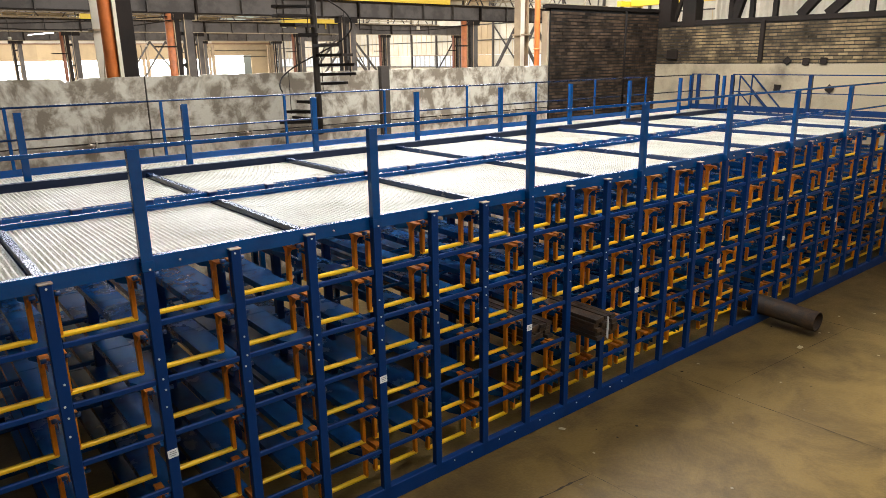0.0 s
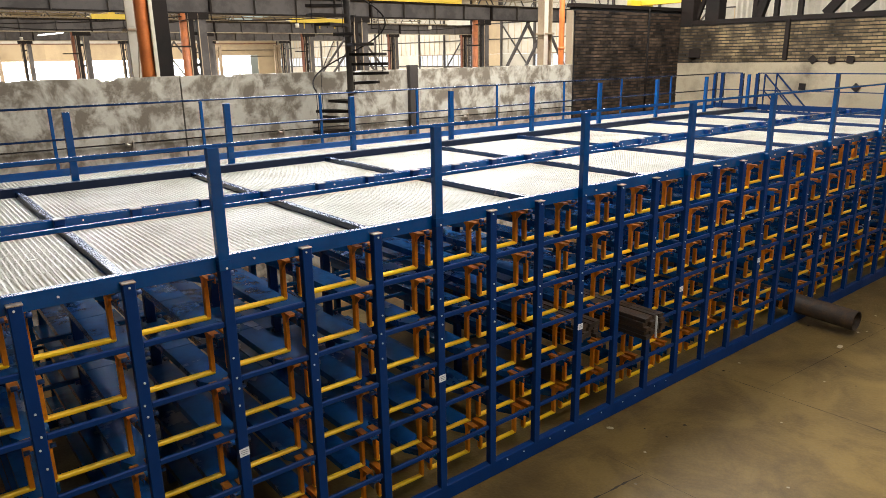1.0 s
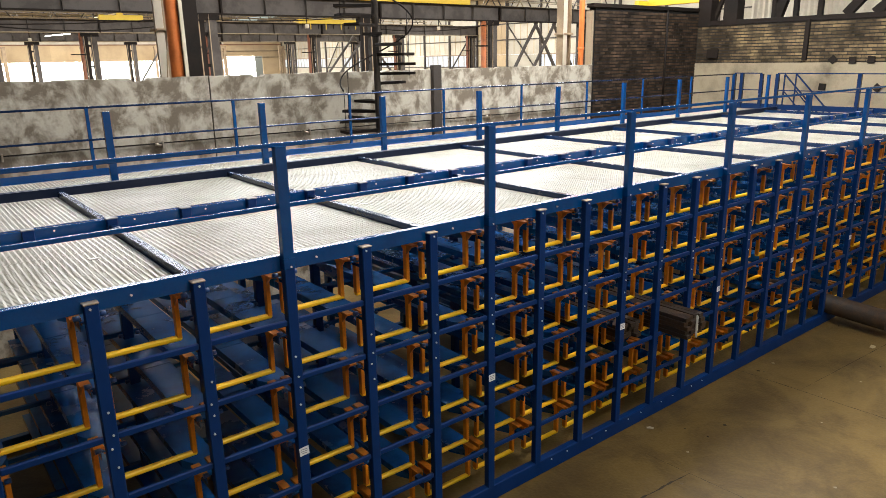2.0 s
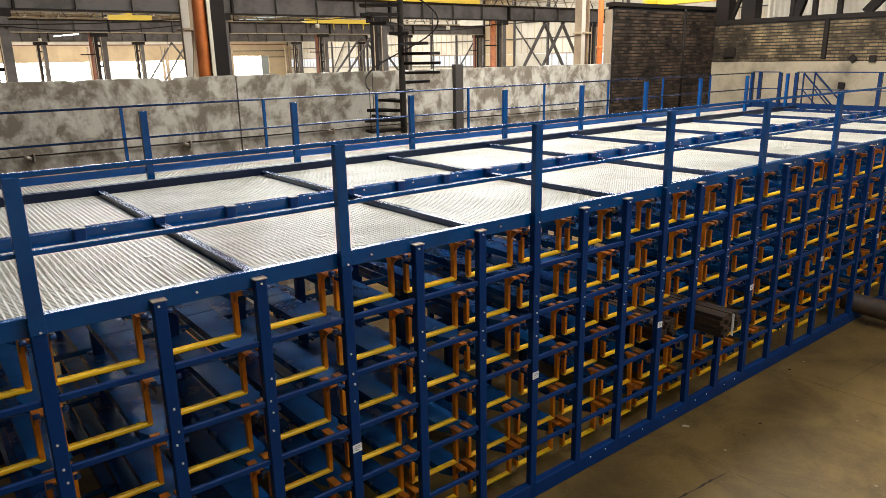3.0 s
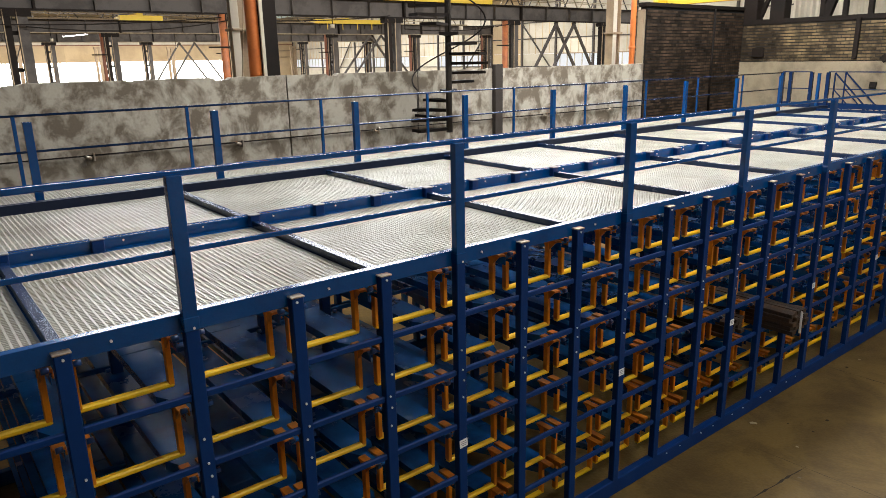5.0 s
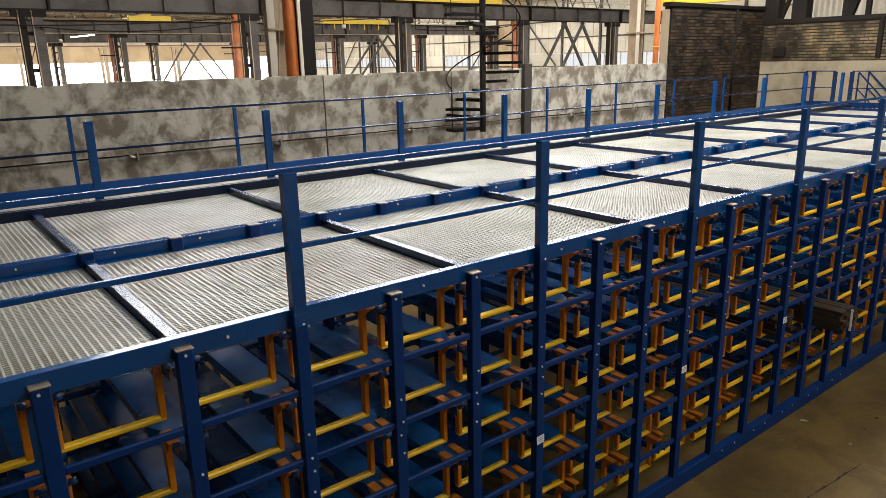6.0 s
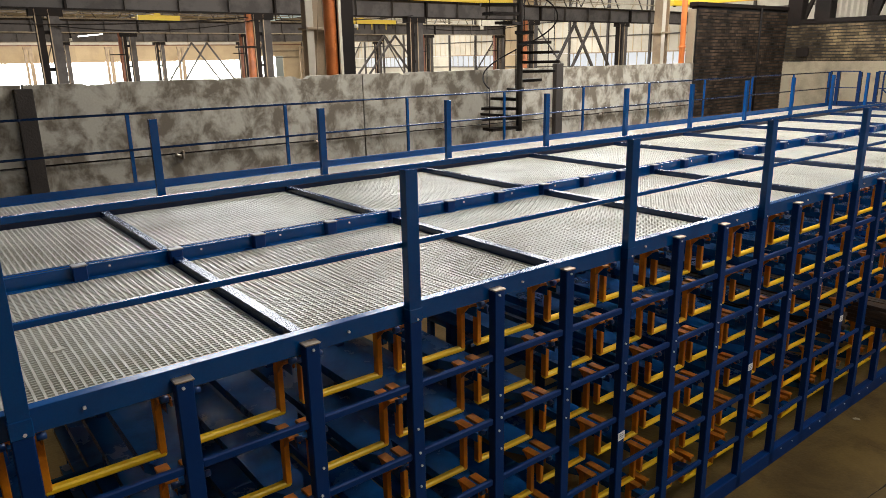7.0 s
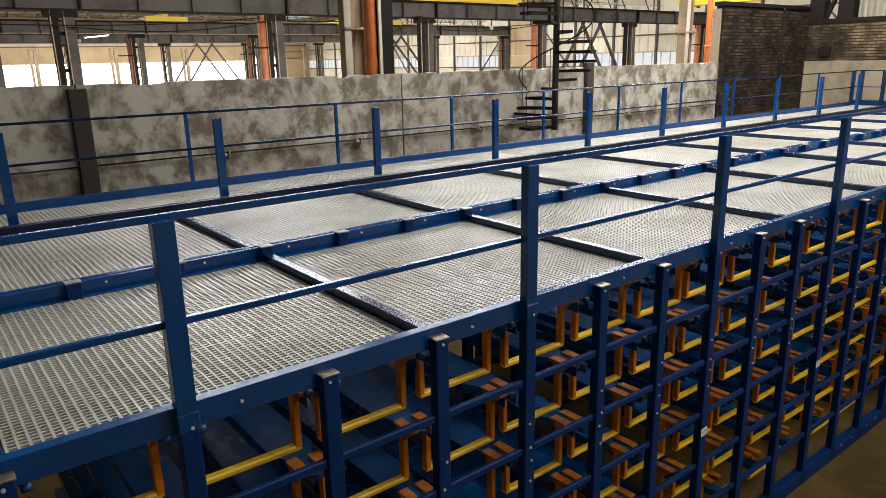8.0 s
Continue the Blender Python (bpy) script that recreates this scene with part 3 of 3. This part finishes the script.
bar_bundle(6.0, -0.42, 4.3, 1.281, 4, 5, 3, True)
bar_bundle(5.2, 0.12, 4.5, 1.281, 4, 4, 4, False)
tube = thing("steel_pipe", (11.5, 0, 0), "large rusty brown steel pipe sticking out of the rack", "pipe")
part("pipe_wall", tube_bm(0.19, 4.6, "y", 40, 0.176), RUST, tube, loc=(0.03, 1.22, 0.40), rot=(2.2, 0, -2))

# ---- things on the floor ----
for i, (x, y, s) in enumerate(((10.76, -1.1, 0.075), (12.9, -0.9, 0.03), (13.6, -1.3, 0.03), (5.3, -0.22, 0.05), (14.3, -1.9, 0.03))):
    bm = bmesh.new()
    vs = [bm.verts.new((s * a, s * b, 0.006 + 0.25 * s * c)) for a, b, c in ((-1, -0.5, 0), (0.2, -0.7, 0.25), (1.1, -0.2, 0), (0.9, 0.6, 0.1), (-0.1, 0.5, 0.3), (-0.9, 0.4, 0.05))]
    bm.faces.new((vs[0], vs[1], vs[4], vs[5]))
    bm.faces.new((vs[1], vs[2], vs[3], vs[4]))
    ob = part("paper_scrap", bm, CLAD, None, loc=(x, y, 0), rot=(0, 0, 40 * i))
    ob.modifiers.new("thick", "SOLIDIFY").thickness = 0.004
    tagged(ob, "crumpled white paper scrap on the floor", "paper", "scraps on the floor")
dirt = random.Random(21)
for i in range(26):
    r_ = dirt.uniform(0.012, 0.03)
    bm = bmesh.new()
    n_ = 7
    rim = [bm.verts.new((r_ * dirt.uniform(0.6, 1.3) * math.cos(2 * math.pi * k / n_), r_ * dirt.uniform(0.6, 1.3) * math.sin(2 * math.pi * k / n_), 0.001)) for k in range(n_)]
    top_ = bm.verts.new((0, 0, r_ * 0.4))
    for k in range(n_):
        bm.faces.new((rim[k], rim[(k + 1) % n_], top_))
    crumb = part("concrete_crumb", bm, CONC if i % 3 else CONC_DARK, None, loc=(dirt.uniform(3.0, 14.5), -0.25 - 2.6 * dirt.random() ** 1.5, -0.003))
    tagged(crumb, "small crumb of concrete lying on the dusty floor", "rubble", "crumbs on the floor")
for i, (x0, y0, x1, y1, w) in enumerate(((8.04, -0.1, 8.16, -4.0, 0.011), (3.1, -1.08, 4.76, -1.22, 0.015), (4.68, -0.5, 4.88, -4.2, 0.005), (8.1, -1.05, 12.5, -1.3, 0.007), (12.4, -0.4, 12.6, -4.5, 0.009))):
    bm = bmesh.new()
    pts = []
    for j in range(25):
        u = j / 24
        wob = 0.007 * noise.noise(Vector((u * 6, i, 2)))
        px, py = x0 + (x1 - x0) * u + wob, y0 + (y1 - y0) * u + wob
        ww = w * (0.25 + 1.6 * abs(noise.noise(Vector((u * 14, i, 7))))) * min(1.0, 0.2 + 6 * u, 0.2 + 6 * (1 - u))
        pts.append((bm.verts.new((px - ww, py - ww, 0.005)), bm.verts.new((px + ww, py + ww, 0.005))))
    for a, b in zip(pts, pts[1:]):
        bm.faces.new((a[0], b[0], b[1], a[1]))
    tagged(part("floor_crack", bm, CONC_DARK), "dark open crack in the floor slab", "floor crack", kind="structure")

# ---- pipe and fittings on the concrete wall ----
wp = thing("wall_conduit", (0, WALL_Y - 0.03, 3.66), "thin dark conduit along the panel joint with small fittings", "conduit")
for a, b in zip(JOINTS, JOINTS[1:]):
    rod("conduit", 0.012, b - a, "x", ((a + b) / 2, 0, 0.0), IRON, wp, 8)
for x in (-5.2, -1.1, 1.65, 4.9, 10.4, 13.2):
    f = rod("fitting", 0.03, 0.11, "x", (x, -0.03, -0.03), STEEL, wp, 10, (0, 20, 15))
    box("bracket", (0.03, 0.06, 0.14), (x + 0.1, 0.0, -0.03), STEEL, wp, 0.003)

# ---- columns behind the concrete wall ----


def near_column(x, y, w):
    c = thing("hall_column", (x, y, 0), "tan painted steel hall column with orange pipe beside it", "column", "columns of the near row")
    H = 12.9
    box("web", (w, 0.02, H), (0, 0, H / 2), TAN, c, 0)
    for s in (-1, 1):
        box("flange", (0.024, 0.36, H), (s * w / 2, 0, H / 2), TAN, c, 0.003)
    box("front_plate", (0.17, 0.02, H), (-w / 2 - 0.02, -0.195, H / 2), CLAD, c, 0.003)
    box("splice_plate", (w + 0.16, 0.42, 0.05), (-0.02, -0.02, 5.86), TAN, c, 0.005)
    return c


near_column(2.62, 10.4, 0.46)
ra = thing("riser_pipe", (2.33, 9.27, 0), "thick orange painted riser pipe behind the wall", "pipe")
rod("shaft", 0.125, 12.9, "z", (0, 0, 6.45), ORANGE, ra, 24)
sa = thing("hall_column", (2.65, 9.30, 0), "dark brown steel column standing at the wall joint", "column")
box("shaft", (0.30, 0.36, 12.9), (0, 0, 6.45), IRON, sa, 0.01)
box("edge_angle", (0.07, 0.05, 12.9), (-0.19, -0.19, 6.45), CLAD, sa, 0.004)
near_column(15.05, 10.35, 0.27)
rp = thing("riser_pipe", (14.60, 9.24, 0), "orange painted riser pipe beside the brick wall", "pipe")
rod("shaft", 0.085, 12.9, "z", (0, 0, 6.45), ORANGE, rp, 18)
for z in (5.4, 6.9):
    rod("collar", 0.105, 0.06, "z", (0, 0, z), ORANGE, rp, 18)
box("stand_off", (0.4, 0.06, 0.06), (0.25, 0.1, 6.3), IRON, rp, 0.004)

cab = bpy.data.curves.new("cable", "CURVE")
cab.dimensions, cab.bevel_depth, cab.bevel_resolution = "3D", 0.012, 1
for pts in (((2.55, 10.05, 7.2), (2.5, 10.02, 6.3), (2.42, 10.0, 5.6), (2.32, 10.0, 4.6)),):
    cs = cab.splines.new("BEZIER")
    cs.bezier_points.add(len(pts) - 1)
    for bp_, co in zip(cs.bezier_points, pts):
        bp_.co, bp_.handle_left_type, bp_.handle_right_type = co, "AUTO", "AUTO"
cab.materials.append(TAN)
tagged(put("hanging_rope", cab), "thin pale rope hanging down beside the column", "rope")

# ---- spiral stair in front of the concrete wall ----
SX, SY = 6.03, 7.60
sp = thing("spiral_stair", (SX, SY, 0), "dark rusty steel spiral stair by the concrete wall", "stair")
rod("pole", 0.07, 9.3, "z", (0, 0, 8.25), GIRDER, sp, 14)
for z in (3.9, 6.6):
    span("wall_bracket", (0.05, 0, z), (0.05, WALL_Y - SY + 0.05, z), 0.06, 0.06, IRON, sp)
for i in range(17, 44):
    a = radians(-38 - 30 * (i - 24))
    z = 0.28 + 0.2 * i
    tb = bmesh.new()
    lo = [tb.verts.new(p) for p in ((0.05, -0.06, -0.03), (0.84, -0.2, -0.03), (0.84, 0.2, -0.03), (0.05, 0.06, -0.03))]
    hi = [tb.verts.new(v.co + Vector((0, 0, 0.06))) for v in lo]
    tb.faces.new(lo[::-1])
    tb.faces.new(hi)
    for j in range(4):
        tb.faces.new((lo[j], lo[(j + 1) % 4], hi[(j + 1) % 4], hi[j]))
    part("tread", tb, IRON, sp, loc=(0, 0, z), rot=(0, 0, math.degrees(a)))
hc = bpy.data.curves.new("handrail", "CURVE")
hc.dimensions, hc.bevel_depth, hc.bevel_resolution = "3D", 0.016, 2
sl = hc.splines.new("POLY")
sl.points.add(77)
for j in range(51, 129):
    a = radians(-38 - 30 * (j / 3 - 24))
    sl.points[j - 51].co = (0.8 * math.cos(a), 0.8 * math.sin(a), 1.15 + 0.2 * j / 3, 1)
hc.materials.append(IRON)
put("handrail", hc, sp)
for i in range(17, 43, 2):
    a = radians(-38 - 30 * (i - 24))
    rod("baluster", 0.009, 0.95, "z", (0.79 * math.cos(a), 0.79 * math.sin(a), 0.7 + 0.2 * i), IRON, sp, 6)

# ---- the next halls: rows of crane columns with girders ----


def far_column(x, y, k):
    """A built-up crane column: two legs tied by battens and lacing, some with a painted pipe on one side."""
    c = thing("crane_column", (x, y, 0), "grey-brown steel crane column in a neighbouring hall", "column", "crane columns")
    # outermost row takes the paler tan: haze put into its colour
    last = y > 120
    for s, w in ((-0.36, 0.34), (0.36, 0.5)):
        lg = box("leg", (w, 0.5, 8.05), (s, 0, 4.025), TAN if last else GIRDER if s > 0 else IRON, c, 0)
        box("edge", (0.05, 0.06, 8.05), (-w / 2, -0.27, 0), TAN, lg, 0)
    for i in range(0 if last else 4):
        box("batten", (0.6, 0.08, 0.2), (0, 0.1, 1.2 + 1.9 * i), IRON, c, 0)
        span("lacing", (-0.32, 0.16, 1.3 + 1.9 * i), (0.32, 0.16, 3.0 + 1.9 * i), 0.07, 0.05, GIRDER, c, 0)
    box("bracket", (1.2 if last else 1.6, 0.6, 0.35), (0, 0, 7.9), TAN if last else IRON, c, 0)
    if y < 50 and k % 2 or 60 < y < 75:
        near = y < 50
        rod("pipe", 0.24 if near else 0.16, 8.05, "z", (-0.78, -0.1, 4.025), RUSTY if near else BROWN, c, 14, label="rust-red painted riser pipe")
        box("pipe_bracket", (1.5, 0.1, 0.1), (-1.1, -0.3, 6.1), IRON, c, 0)
    return c


def girder(y, x0, x1, z, h):
    g = thing("crane_girder", (0, y, z), "grey painted steel crane girder between the halls", "girder", "crane girders")
    box("web", (x1 - x0, 0.06, h), ((x0 + x1) / 2, 0, h / 2), GIRDER, g, 0)
    # far rows get a pale bottom flange, a painted lit edge
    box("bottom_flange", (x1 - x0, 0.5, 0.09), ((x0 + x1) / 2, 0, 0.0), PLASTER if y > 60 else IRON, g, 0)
    box("top_flange", (x1 - x0, 0.6, 0.08), ((x0 + x1) / 2, 0, h), IRON, g, 0)
    x = x0 + 0.5
    i = 0
    while x < x1:
        box("stiffener", (0.05 if i % 4 else 0.12, 0.3, h), (x, -0.16, h / 2), IRON if i % 4 == 0 else GIRDER, g, 0)
        x += 3.0
        i += 1
    return g


girder(10.6, -21, 63.8, 8.25, 1.4)
for y in (39.5, 69.5, 99.5, 127.0):
    if y < 120:
        girder(y, -21, 63.8, 8.1, 1.12)
    for k in range(-1, 6):
        far_column(2.5 + 12 * k, y, k)
for xb, y, top, foot in ((45.35, 39.5, 1.17, 5.6), (44.8, 69.5, 0.8, 7.0), (32.2, 99.5, 1.1, 5.6)):
    v = thing("portal_brace", (xb, y, 0), "steel inverted V brace between crane columns", "brace", "braces between columns")
    for apex in (-top, top):
        for s in (-1, 1):
            span("strut", (apex, 0.2 + 0.1 * s, 8.05), (apex + foot * s, 0.2 + 0.1 * s, 0.0), 0.2, 0.2, GIRDER, v, 0)
for y, z in ((45.0, 9.75), (50.0, 10.1), (62.0, 9.75), (74.0, 9.6), (80.0, 10.3), (94.0, 9.7), (106.0, 9.7), (118.0, 9.2)):
    t = thing("roof_truss", (0, y, z), "pale grey steel roof truss far off under the roof", "truss", "roof trusses")
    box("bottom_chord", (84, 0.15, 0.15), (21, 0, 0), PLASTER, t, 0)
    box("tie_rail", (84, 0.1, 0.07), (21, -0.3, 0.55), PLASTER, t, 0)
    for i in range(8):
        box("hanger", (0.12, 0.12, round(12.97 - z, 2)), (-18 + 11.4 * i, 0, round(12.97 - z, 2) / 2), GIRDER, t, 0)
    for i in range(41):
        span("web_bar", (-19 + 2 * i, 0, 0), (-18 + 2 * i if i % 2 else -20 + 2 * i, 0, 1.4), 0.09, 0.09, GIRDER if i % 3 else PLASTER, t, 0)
for x, y0, y1, z, w in ((17.6, 69.5, 99.5, 9.4, 4.0), (41.0, 69.5, 99.5, 9.4, 9.0), (60.0, 10.6, 39.5, 9.99, 3.6)):
    cr = thing("bridge_crane", (x, 0, 0), "yellow painted bridge crane beam high in the hall", "crane", "bridge cranes")
    span("beam", (0, y0 + 0.3, z + 0.3), (0, y1 - 0.3, z + 0.3), 0.6, 0.55 if y0 > 60 else 0.9, CRANE, cr, 0.02)
    span("trolley_rail", (0, y0, z + 0.8), (0, y1, z + 0.8), 0.1, 0.08, IRON, cr, 0)
    for ye in (y0, y1):
        box("end_carriage", (w, 0.5, 0.52), (0, ye, z + 0.08), CRANE, cr, 0.02)
        for sx in (-0.4, 0.4):
            rod("wheel", 0.2, 0.2, "y", (sx * w, ye - 0.1, z - 0.1), IRON, cr, 14)
    if x == 41.0:
        for i in range(9):
            box("cable_loop", (0.08, 0.06, 0.55 + 0.2 * (i % 2)), (-4 + i, y0 - 0.3, z - 0.4), CRANE if i % 2 else IRON, cr, 0)
cr = thing("crane_catwalk", (25.5, 39.3, 9.26), "yellow painted catwalk lying on the crane girder", "catwalk")
box("plate", (21.0, 0.5, 0.1), (0, 0, 0.05), CRANE, cr, 0.01)
box("toe_board", (21.0, 0.04, 0.35), (0, -0.25, 0.24), CRANE, cr, 0.01)
for i in range(22):
    box("stanchion", (0.05, 0.05, 0.9), (-10.4 + i * 0.99, -0.2, 0.6), CRANE, cr, 0)

# cables and a swan-necked pipe under the girder of the first row
cables = thing("slung_cable", (0, 39.0, 0), "dark cables slung under the crane girder", "cable")
for x0, x1, z0, sag in ((-2.0, 13.5, 7.35, 0.25), (3.0, 14.0, 7.2, 0.4), (15.5, 26.0, 7.7, 0.15), (27.5, 38.0, 7.3, 0.3)):
    cv_ = bpy.data.curves.new("cable", "CURVE")
    cv_.dimensions, cv_.bevel_depth, cv_.bevel_resolution = "3D", 0.035, 1
    sp_ = cv_.splines.new("POLY")
    sp_.points.add(12)
    for j in range(13):
        u = j / 12
        sp_.points[j].co = (x0 + (x1 - x0) * u, 0, z0 + 0.5 * u - 4 * sag * u * (1 - u), 1)
    cv_.materials.append(IRON)
    put("cable", cv_, cables)
    for xe, ze in ((x0, z0), (x1, z0 + 0.5)):
        box("hook", (0.05, 0.05, round(8.07 - ze, 2)), (xe, 0.28, (8.07 + ze) / 2), IRON, cables, 0)
        box("hook", (0.05, 0.34, 0.05), (xe, 0.13, ze), IRON, cables, 0)
for x, y, z in ((9.5, 69.4, 7.45), (21.5, 39.4, 7.45), (33.0, 39.4, 7.45), (30.5, 99.4, 7.45)):
    fl = thing("flood_lamp", (x, y, z), "small white lamp hanging under a crane girder", "lamp", "small hanging lamps")
    rod("housing", 0.14, 0.26, "z", (0, 0, 0), CLAD, fl, 14)
    rod("stem", 0.03, 0.5, "z", (0, 0, 0.36), IRON, fl, 8)

tubes = glow("lamp_tube_glow", (1.0, 0.98, 0.95), 6.0)
for x, y, z in ((15.8, 90.0, 8.6),):
    lp = thing("strip_lamp", (x, y, z), "bright fluorescent strip lamp hanging high in the hall", "lamp", "strip lamps")
    box("tube", (2.7, 0.16, 0.12), (0, 0, 0), tubes, lp, 0, (0, -6, 0))
    box("reflector", (2.8, 0.3, 0.06), (0, 0, 0.09), GIRDER, lp, 0, (0, -6, 0))
    for sx in (-1.1, 1.1):
        box("hanger", (0.03, 0.03, round(12.97 - z - 0.1, 2)), (sx, 0, round(12.97 - z - 0.1, 2) / 2 + 0.1), GIRDER, lp, 0)

# ---- far outer wall: open gates below tan cladding, pale cladding with window bands further on ----
far = thing("wall_far", (0, 130, 0), "far outer wall with bright gates and pale cladding", "wall", kind="structure")
GX = 59.5
x = -20.0
while x < GX:
    w = min(6.0, 64.0 - x)
    box("tan_sheet", (w - 0.004, 0.1, 2.75), (x + w / 2, 0, 7.0 if x < 50 else 7.6), CLAD_TAN, far, 0.01)
    box("pale_sheet", (w - 0.004, 0.1, 4.7), (x + w / 2, 0.02, 10.6), CLAD, far, 0.01)
    x += 6.0
box("tan_sheet", (64.0 - GX, 0.1, 6.3), (62.0, 0.03, 3.15), CLAD_TAN, far, 0.01)
box("lintel", (84, 0.16, 0.14), (22, -0.1, 8.4), BROWN, far, 0)
for z in (6.0, 7.2):
    box("girt", (12.6, 0.16, 0.12), (57.6, -0.1, z), GIRDER, far, 0)

def clad_wall(parent, length, turned):
    """Pale sheets on posts and girts, with a band of windows; along +x, or along -y when turned."""
    def at(x, y, z):
        return (y, -x, z) if turned else (x, y, z)

    def bx(name, size, x, y, z, m, bevel=0.0):
        sx, sy, sz = size
        return box(name, (sy, sx, sz) if turned else size, at(x, y, z), m, parent, bevel)
    x, bay = 0.0, 0
    while x < length:
        w = min(6.0, length - x)
        yellowed = 57 < x < 63
        for z0, z1 in ((0.0, 3.9), (5.5, 7.36), (7.4, 9.36), (9.4, 12.9)):
            bx("cladding_sheet", (round(w - 0.12, 2), 0.1, round(z1 - z0, 2)), x + w / 2, 0, (z0 + z1) / 2, CLAD_TAN if yellowed else CLAD, 0.02)
        if bay % 4 == 3 or yellowed:
            bx("cladding_sheet", (round(w - 0.12, 2), 0.1, 1.54), x + w / 2, 0, 4.7, CLAD_TAN if yellowed else CLAD, 0.02)
        else:
            for i in range(5):
                bx("glazing_bar", (0.12, 0.08, 1.6), x + w * (i + 0.5) / 5, 0, 4.7, CLAD)
            bx("sill", (w, 0.3, 0.12), x + w / 2, -0.12, 5.5, TAN)
        for i in range(1, 5):
            bx("sheet_rib", (0.07, 0.06, 3.86), x + w * i / 5, -0.07, 7.43, CLAD_TAN)
        bx("wall_post", (0.26, 0.25, 12.9), x, -0.15, 6.45, GIRDER)
        x += 6.0
        bay += 1
    for z in (3.9, 7.38, 9.38):
        bx("girt", (length, 0.12, 0.13), length / 2, -0.08, z, GIRDER)
    for i in range(1, int(length / 6)):
        if i % 3 == 0:
            xx = 6 * i
            span("diagonal", at(xx, -0.3, 3.0), at(xx + (6 if i % 2 else -6), -0.3, 9.4), 0.14, 0.14, GIRDER, parent, 0)


far3 = thing("wall_far_end", (64.2, 130, 0), "pale beige end wall with a band of windows", "wall", kind="structure")
clad_wall(far3, 121.0, True)
back_me = bpy.data.meshes.new("backdrop")
back_me.from_pydata([(-22, 0, -0.5), (GX, 0, -0.5), (GX, 0, 9), (-22, 0, 9)], [], [(0, 1, 2, 3)])
back_me.materials.append(SKYGLOW)
tagged(put("backdrop", back_me, None, (0, 133, 0)), "overexposed daylight outside the gates", "backdrop", kind="structure")

back3 = bpy.data.meshes.new("backdrop")
back3.from_pydata([(0, 9, 3), (0, 131, 3), (0, 131, 5.6), (0, 9, 5.6)], [], [(0, 1, 2, 3)])
back3.materials.append(GLASS_GLOW)
tagged(put("backdrop", back3, None, (65.2, 0, 0)), "pale sky behind the end windows", "backdrop", kind="structure")

# ---- steelwork over the end wall ----
et = thing("end_truss", (EX + 0.3, 0, ET + 0.16), "dark steel truss standing on the end wall", "truss")
for y in (8.7, 7.75):
    box("column", (0.45, 0.5, 6.6), (-0.1, y, 3.1), IRON, et, 0.01)
span("brace", (0, 8.5, 0.0), (0, 7.9, 1.6), 0.12, 0.12, IRON, et, 0)
for y in (6.4, 5.7, 4.95, 2.2, 0.4):
    box("vertical", (0.14, 0.14, 6.5), (0, y, 3.25), IRON, et, 0)
for y0, y1 in ((4.2, 2.6), (3.4, 1.4), (0.2, -2.0), (6.3, 5.75)):
    span("diagonal", (0.05, y0, 0), (0.05, y1, 1.8), 0.2, 0.26, IRON, et, 0)
cl = thing("wall_gable", (EX + 4.0, 0, 0), "pale corrugated cladding behind the end wall", "wall", kind="structure")
cv, cf = [], []
for i in range(240):
    y = -16 + 25.2 * i / 239
    xo = 0.05 if i % 2 else 0.0
    cv += [(xo, y, 4.0), (xo, y, 12.9)]
    if i:
        cf.append((2 * i - 2, 2 * i - 1, 2 * i + 1, 2 * i))
cme = bpy.data.meshes.new("corrugated_sheet")
cme.from_pydata(cv, [], cf)
cme.materials.append(CLAD)
put("corrugated_sheet", cme, cl)

# ---- bricks of the end wall, last ----
verts, faces, single = bricks_bm(25.0, PL + 0.03, ET - 0.02, 9, lambda a, z: 0.1 < a < 6.3)
me = bpy.data.meshes.new("bricks")
me.from_pydata(verts, [], faces)
me.materials.append(BRICK_L)
tagged(put("bricks", me, east, (EX, 8.9, 0), (0, 0, -90)), "beige brick courses with soot", kind="stuff")
shapes = {}
for a, b, y, z in single:
    w = round(b - a, 2)
    if w not in shapes:
        shapes[w] = mesh_of("brick", box_bm(w, 0.06, 0.07, 0.004), BRICK_L)
    put("brick", shapes[w], east, (EX + 0.03 + y, 8.9 - (a + b) / 2, z + 0.035), (0, 0, -90))
